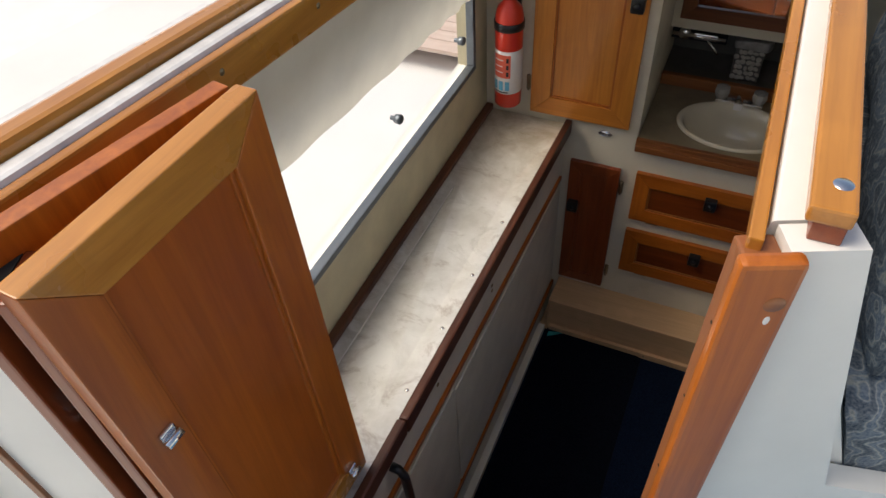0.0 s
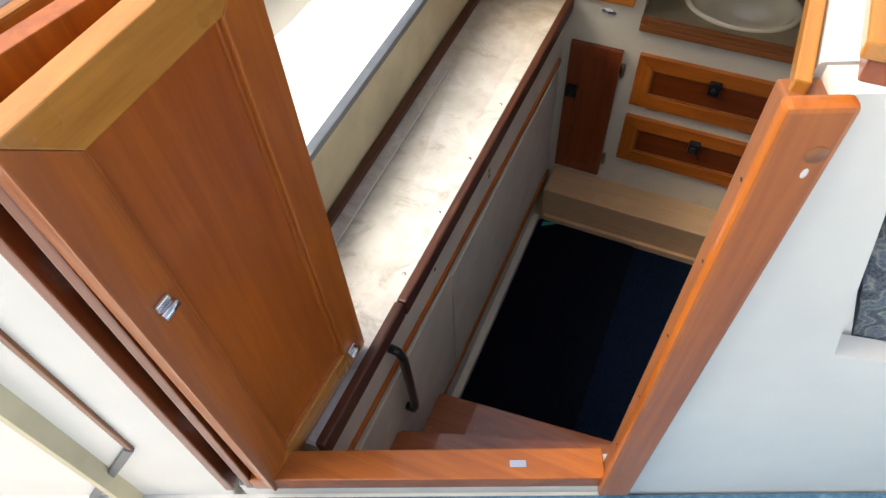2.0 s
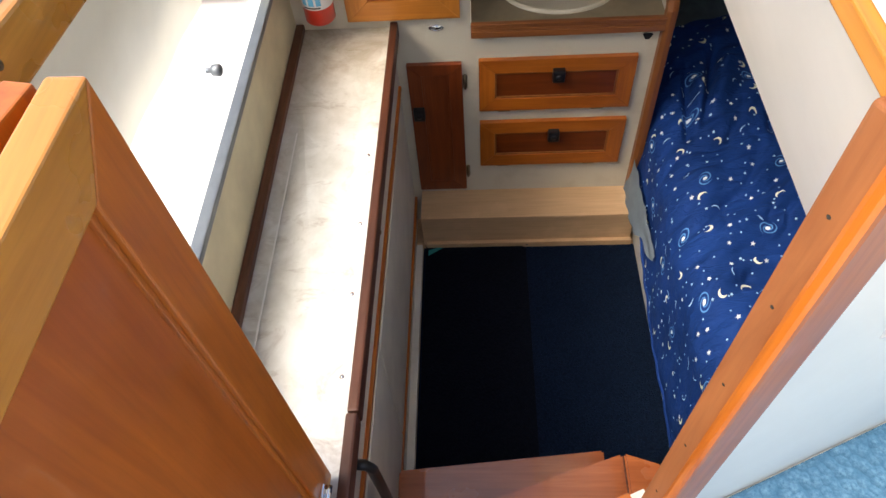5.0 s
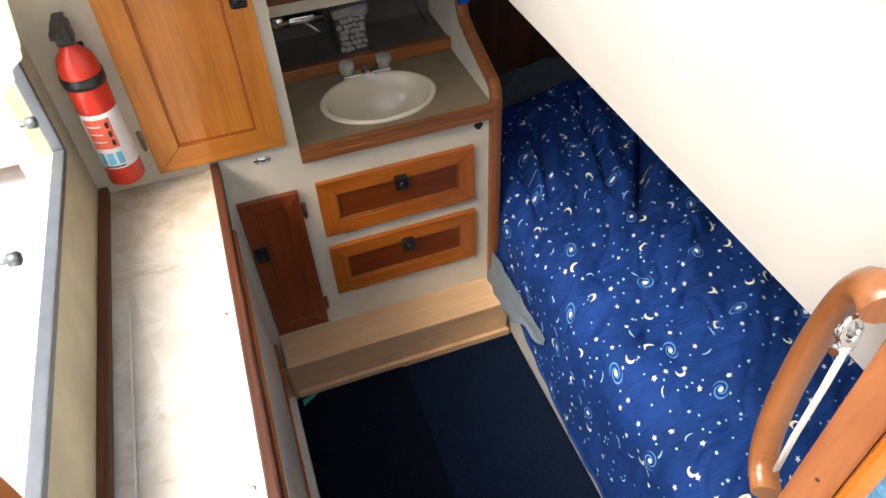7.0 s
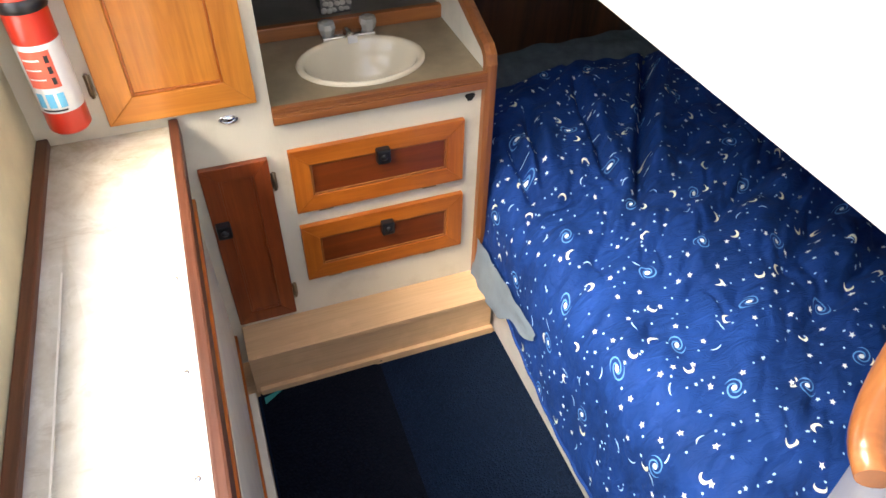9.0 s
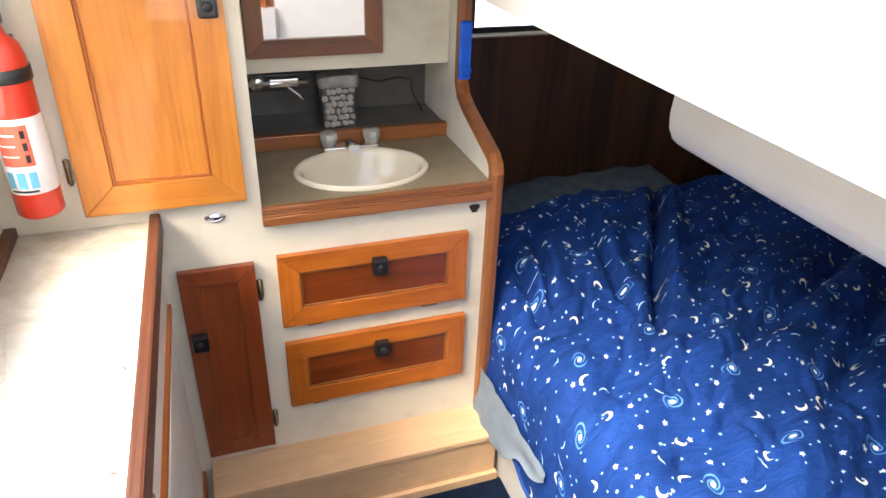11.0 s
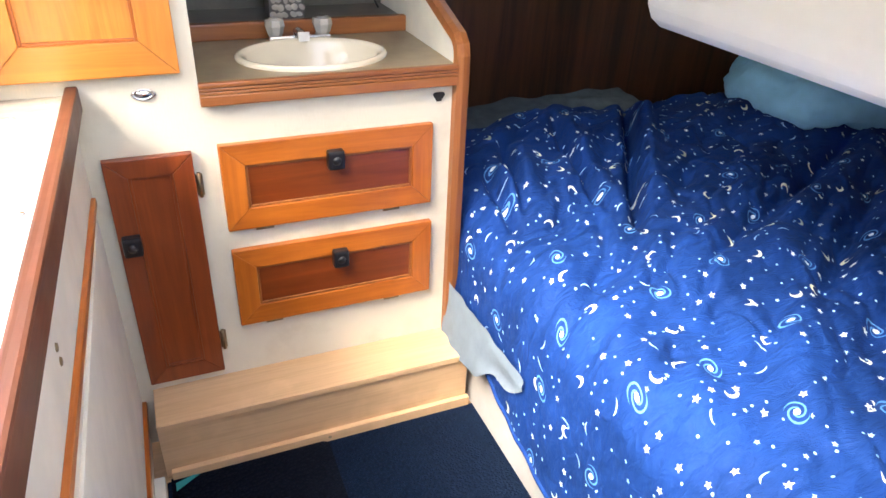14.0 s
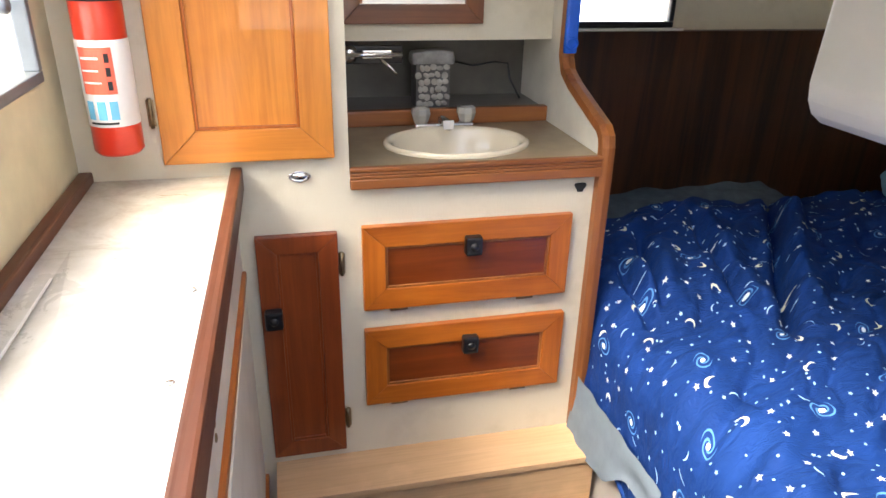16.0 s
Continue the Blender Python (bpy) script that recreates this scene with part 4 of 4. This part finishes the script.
lab = lathe([(0.0424, 0.055), (0.0428, 0.056), (0.0428, 0.20), (0.0424, 0.201)], pose(EX, EY, EZ), 48)
bmesh.ops.delete(lab, geom=[f for f in lab.faces if f.calc_center_median().y > EY + 0.012], context="FACES")
lb = part("label", lab, LABEL, ext_, "white and red printed label")
for a0, a1, z0, z1, ink in ((-140, -62, 0.112, 0.19, INK_RED), (-140, -120, 0.068, 0.10, INK_BLUE), (-112, -92, 0.068, 0.10, INK_BLUE), (-84, -66, 0.068, 0.10, INK_BLUE),
                            (-80, -70, 0.165, 0.18, BLACK), (-80, -70, 0.142, 0.157, BLACK), (-80, -70, 0.119, 0.134, BLACK), (-135, -70, 0.060, 0.064, BLACK),
                            (-135, -92, 0.170, 0.174, LABEL), (-135, -95, 0.150, 0.153, LABEL), (-135, -92, 0.130, 0.133, LABEL)):
    pb = bmesh.new()
    n = 8
    rr = 0.0434 if ink in (INK_RED, INK_BLUE) else 0.0438
    A = [[pb.verts.new((EX + rr * math.cos(radians(a0 + (a1 - a0) * k / n)), EY + rr * math.sin(radians(a0 + (a1 - a0) * k / n)), EZ + z)) for k in range(n + 1)] for z in (z0, z1)]
    for k in range(n):
        pb.faces.new((A[0][k], A[0][k + 1], A[1][k + 1], A[1][k]))
    part("print", pb, ink, lb)
part("strap", lathe([(0.043, 0.262), (0.0455, 0.263), (0.0455, 0.286), (0.043, 0.287)], pose(EX, EY, EZ), 40), BLACK, ext_, "black retaining strap")
part("valve", box((EX - 0.018, EY - 0.022, EZ + 0.355), (EX + 0.018, EY + 0.022, EZ + 0.40), None, 0.006), BLACK, ext_)
part("lever", box((EX - 0.012, EY - 0.075, EZ + 0.395), (EX + 0.012, EY + 0.03, EZ + 0.408), pose(0, 0, 0), 0.003), BLACK, ext_)
part("bracket", box((EX - 0.02, EY + 0.040, EZ + 0.02), (EX + 0.02, 0.018, EZ + 0.33), None, 0.002), BLACK, ext_)

# ---------------------------------------------------------------- berth
berth = thing("berth", (1.2, -0.35, 0), "built-in berth with cream fabric base", "bed")
part("base", box((0.574, -1.30, -0.012), (2.50, 0.012, 0.30)), BASE_WHITE, berth)
part("base_end", box((0.562, 0.012, -0.012), (2.50, 0.72, 0.30)), BASE_WHITE, berth)
part("mattress", box((0.68, -1.30, 0.30), (2.50, 0.71, 0.42), None, 0.03), SHEET, berth, "mattress under a grey sheet")


def fold_at(x, y, a, b, width, depth):
    """A pinched crease from a to b, with a ridge on its port side."""
    d = Vector((b[0] - a[0], b[1] - a[1]))
    ln = d.length
    d /= ln
    r = Vector((x - a[0], y - a[1]))
    t = r.dot(d) / ln
    off = r.x * d.y - r.y * d.x
    fade = max(0.0, min(1.0, t * 5)) * max(0.0, min(1.0, (1 - t) * 4))
    return fade * depth * (-math.exp(-(off / width) ** 2) + 0.5 * math.exp(-((off + 2.6 * width) / (2.2 * width)) ** 2))


FOLDS = (((1.45, 0.56), (0.92, -0.26), 0.018, 0.085), ((1.05, 0.42), (0.90, -0.18), 0.016, 0.045), ((2.2, 0.16), (1.02, -0.40), 0.030, 0.045),
         ((0.70, 0.16), (0.66, -0.12), 0.014, 0.05), ((1.9, -0.15), (1.1, -0.62), 0.03, 0.03), ((0.82, 0.30), (0.70, -0.10), 0.014, 0.04), ((1.7, -0.5), (0.9, -0.85), 0.03, 0.025))


def quilt_at(u, v):
    y = 0.56 - 1.86 * v
    s = 2.15 * u                                   # along the cloth from its hem
    edge = 0.560 + 0.006 * math.sin(v * 9)
    low = max(0.0, min(1.0, (-y - 0.05) / 0.85))
    drop = 0.17 + 0.015 * math.sin(v * 14) + 0.20 * low
    top = 0.545 + 0.05 * max(0, min(1, (y + 0.1) / 0.4))
    r = 0.13
    arc = r * math.pi / 2
    if s < drop:
        x, z = edge - 0.012 + 0.012 * (s / drop), top - r - drop + s
    elif s < drop + arc:
        a = (s - drop) / r
        x, z = edge + r * (1 - math.cos(a)), top - r + r * math.sin(a)
    else:
        x, z = edge + r + (s - drop - arc), top
    on = max(0.0, min(1.0, (s - 0.1) / 0.3))
    d = x * 0.82 + y * 0.57
    e = x * -0.57 + y * 0.82
    p = Vector((x, y, 0))
    w = 0.030 * noise.noise(Vector((d * 2.4, e * 7.5, 1))) + 0.016 * noise.noise(Vector((d * 5, e * 17, 4))) + 0.024 * noise.noise(p * 2.6)
    w -= 0.012 * max(0.0, 0.22 - abs(noise.noise(Vector((d * 2.2, e * 8.5 + 0.6 * noise.noise(p * 5), 14))))) / 0.22
    w -= 0.008 * max(0.0, 0.20 - abs(noise.noise(Vector((d * 4.5, e * 15 + noise.noise(p * 7), 21))))) / 0.20
    w += 0.006 * noise.noise(Vector((d * 7, e * 30, 9))) + 0.015 * abs(noise.noise(Vector((d * 4, e * 12, 7))))
    z += on * w
    if s < drop + arc:
        x += (1 - on) * 0.010 * (0.3 + noise.noise(Vector((y * 12, s * 5, 3))))
    for a, b, width, depth in FOLDS:
        z += on * fold_at(x, y, a, b, width, depth)
    far = 0.50 - 0.14 * max(0, 1 - (x - 0.6) / 0.7)
    if y > far:
        z -= min(0.12, (y - far) * 0.9)
    return Vector((x, y, z)), (s, y)


quilt = solo("quilt", grid_mesh(290, 250, quilt_at), QUILT, "navy quilt printed with stars, moons and galaxies", "quilt")
part("hem", tube([tuple(quilt_at(0, k / 120)[0]) for k in range(121)], 0.006, 8), QUILT, quilt, "rolled navy hem")


def sheet_at(u, v):
    y = 0.005 - 0.42 * v
    x = 0.520 + 0.020 * u + 0.022 * v * (1 - u) + 0.008 * noise.noise(Vector((v * 8, u * 2, 0)))
    z = 0.33 - (0.25 - 0.21 * v + 0.015 * math.sin(v * 16)) * (1 - u)
    return Vector((x, y, z)), (u, v)


solo("bed_sheet", grid_mesh(8, 24, sheet_at), SHEET, "grey-blue sheet hanging out under the quilt", "sheet")


def blanket_at(u, v):
    x = 0.575 + 0.95 * u
    y = 0.36 + 0.35 * v
    z = 0.475 + 0.085 * math.sin(min(1, u * 1.5) * 1.6) + 0.02 * noise.noise(Vector((x * 9, y * 14, 2))) - 0.05 * (1 - v) ** 2
    return Vector((x, y, z)), (x, y)


solo("blanket", grid_mesh(40, 20, blanket_at), BLANKET, "dark grey blanket bunched along the lining", "blanket")


def crumpled_pillow(c, size, n=64):
    """A soft pillow, thin at its seams, whose case is gathered into ridges."""
    bm = bmesh.new()
    rings = []
    for i in range(1, n // 2):
        a = math.pi * i / (n // 2)
        ring = []
        for k in range(n):
            b_ = 2 * math.pi * k / n
            q = Vector((math.sin(a) * math.cos(b_), math.sin(a) * math.sin(b_), math.cos(a)))
            flat = Vector([math.copysign(abs(w_) ** e, w_) for w_, e in zip(q, (0.55, 0.55, 0.9))])
            p = Vector([h * w_ for h, w_ in zip(size, flat)])
            g = Vector((p.x * 7 + p.y * 4, p.y * 13 - p.x * 5, p.z * 9 + 3))
            swell = 0.045 * noise.noise(p * 5) + 0.05 * (0.35 - abs(noise.noise(g))) + 0.025 * (0.35 - abs(noise.noise(g * 2.1)))
            ring.append(bm.verts.new(Vector(c) + p + q * swell))
        rings.append(ring)
    for p, q in zip(rings, rings[1:]):
        for k in range(n):
            bm.faces.new((p[k], q[k], q[(k + 1) % n], p[(k + 1) % n]))
    bm.faces.new(rings[0])
    bm.faces.new(rings[-1][::-1])
    bmesh.ops.recalc_face_normals(bm, faces=bm.faces)
    for f in bm.faces:
        f.smooth = True
    return bm


solo("pillow", crumpled_pillow((2.13, 0.30, 0.635), (0.33, 0.26, 0.085)), PILLOW, "crumpled sky-blue pillow on the quilt", "pillow")

port = thing("window_2", (0.93, 0.77, 1.10), "small port with black rounded frame", "window", "", "structure")
for lo, hi in (((0.75, 0.752, 1.092), (1.11, 0.772, 1.112)), ((0.75, 0.752, 1.388), (1.11, 0.772, 1.408)), ((0.75, 0.752, 1.112), (0.768, 0.772, 1.388)), ((1.092, 0.752, 1.112), (1.11, 0.772, 1.388))):
    part("window_frame", box(lo, hi, None, 0.006), BLACK, port)
pp = part("pane", box((0.765, 0.776, 1.108), (1.095, 0.780, 1.392)), GLASS, port)
pp.visible_shadow = False

# ---------------------------------------------------------------- carved loop handle on the inner jamb
gh = thing("loop_handle", (0.30, -1.33, 1.30), "curved varnished wooden grab loop with white cord", "handle")
loop = []
for k in range(25):
    a = math.pi * k / 24
    out = max(0, math.sin(a)) ** 0.55
    loop.append((0.2986 + 0.030 * out, -1.3275 + 0.055 * out, 1.434 + 0.154 * math.cos(a)))
part("loop", tube(loop, 0.0185, 14, 0.75), LOOP_WOOD, gh)
for k, (dx, dz, turn_) in enumerate(((0.0, 0.0, 0.0), (0.006, -0.016, 0.9))):
    ring = [(0.290 + dx + 0.009 * math.cos(q * 0.5236 + turn_), -1.318 + 0.004 * k + 0.004 * math.sin(q * 0.5236), 1.555 + dz + 0.012 * math.sin(q * 0.5236)) for q in range(13)]
    part("shackle", tube(ring, 0.0032, 8), CHROME, gh, "small bright metal shackle")
part("pin", tube([(0.284, -1.318, 1.530), (0.300, -1.312, 1.526)], 0.0045, 8), CHROME, gh)
for dx in (0.0, 0.004):
    part("cord", tube([(0.292 + dx, -1.320, 1.535), (0.2915 + dx, -1.322, 1.48), (0.291 + dx, -1.323, 1.40), (0.290 + dx, -1.326, 1.335)], 0.0022, 8), ROPE, gh, "thin white cord")

# ---------------------------------------------------------------- floor coverings
solo("carpet", box((-0.225, -1.32, -0.012), (0.572, -0.124, -0.002), None, 0.003), CARPET, "navy blue ribbed carpet on the cabin sole", "carpet")
bm = prism([(-0.22, -1.28), (0.16, -1.28), (0.165, -0.135), (0.13, -0.118), (-0.215, -0.122)], 0.006, pose(0, 0, 0.004) @ Matrix(((1, 0, 0, 0), (0, 0, 1, 0), (0, -1, 0, 0), (0, 0, 0, 1))), 0.001)
solo("mat", bm, MAT_BLACK, "thin black mat with a teal corner tag", "mat")
solo("tag", prism([(-0.205, -0.165), (-0.150, -0.130), (-0.165, -0.128), (-0.205, -0.14)], 0.001, pose(0, 0, 0.0055) @ Matrix(((1, 0, 0, 0), (0, 0, 1, 0), (0, -1, 0, 0), (0, 0, 0, 1)))), TEAL, "teal corner tag on the mat", "tag")

# finger dock outside the side window
dock = thing("boardwalk", (-2.0, 3.3, -0.7), "sun-bleached pinkish plank boardwalk beside the boat", "boardwalk")
part("beam", box((-2.55, 2.55, -0.70), (-2.40, 4.2, -0.54)), DOCK_WOOD, dock)
part("beam", box((-1.55, 2.55, -0.70), (-1.40, 4.2, -0.54)), DOCK_WOOD, dock)
for k in range(11, 22):
    part("plank", box((-2.65 + 0.01 * (k % 3), 0.9 + 0.15 * k, -0.54), (-1.32 + 0.01 * (k % 2), 1.042 + 0.15 * k, -0.505), None, 0.004), DOCK_WOOD, dock)
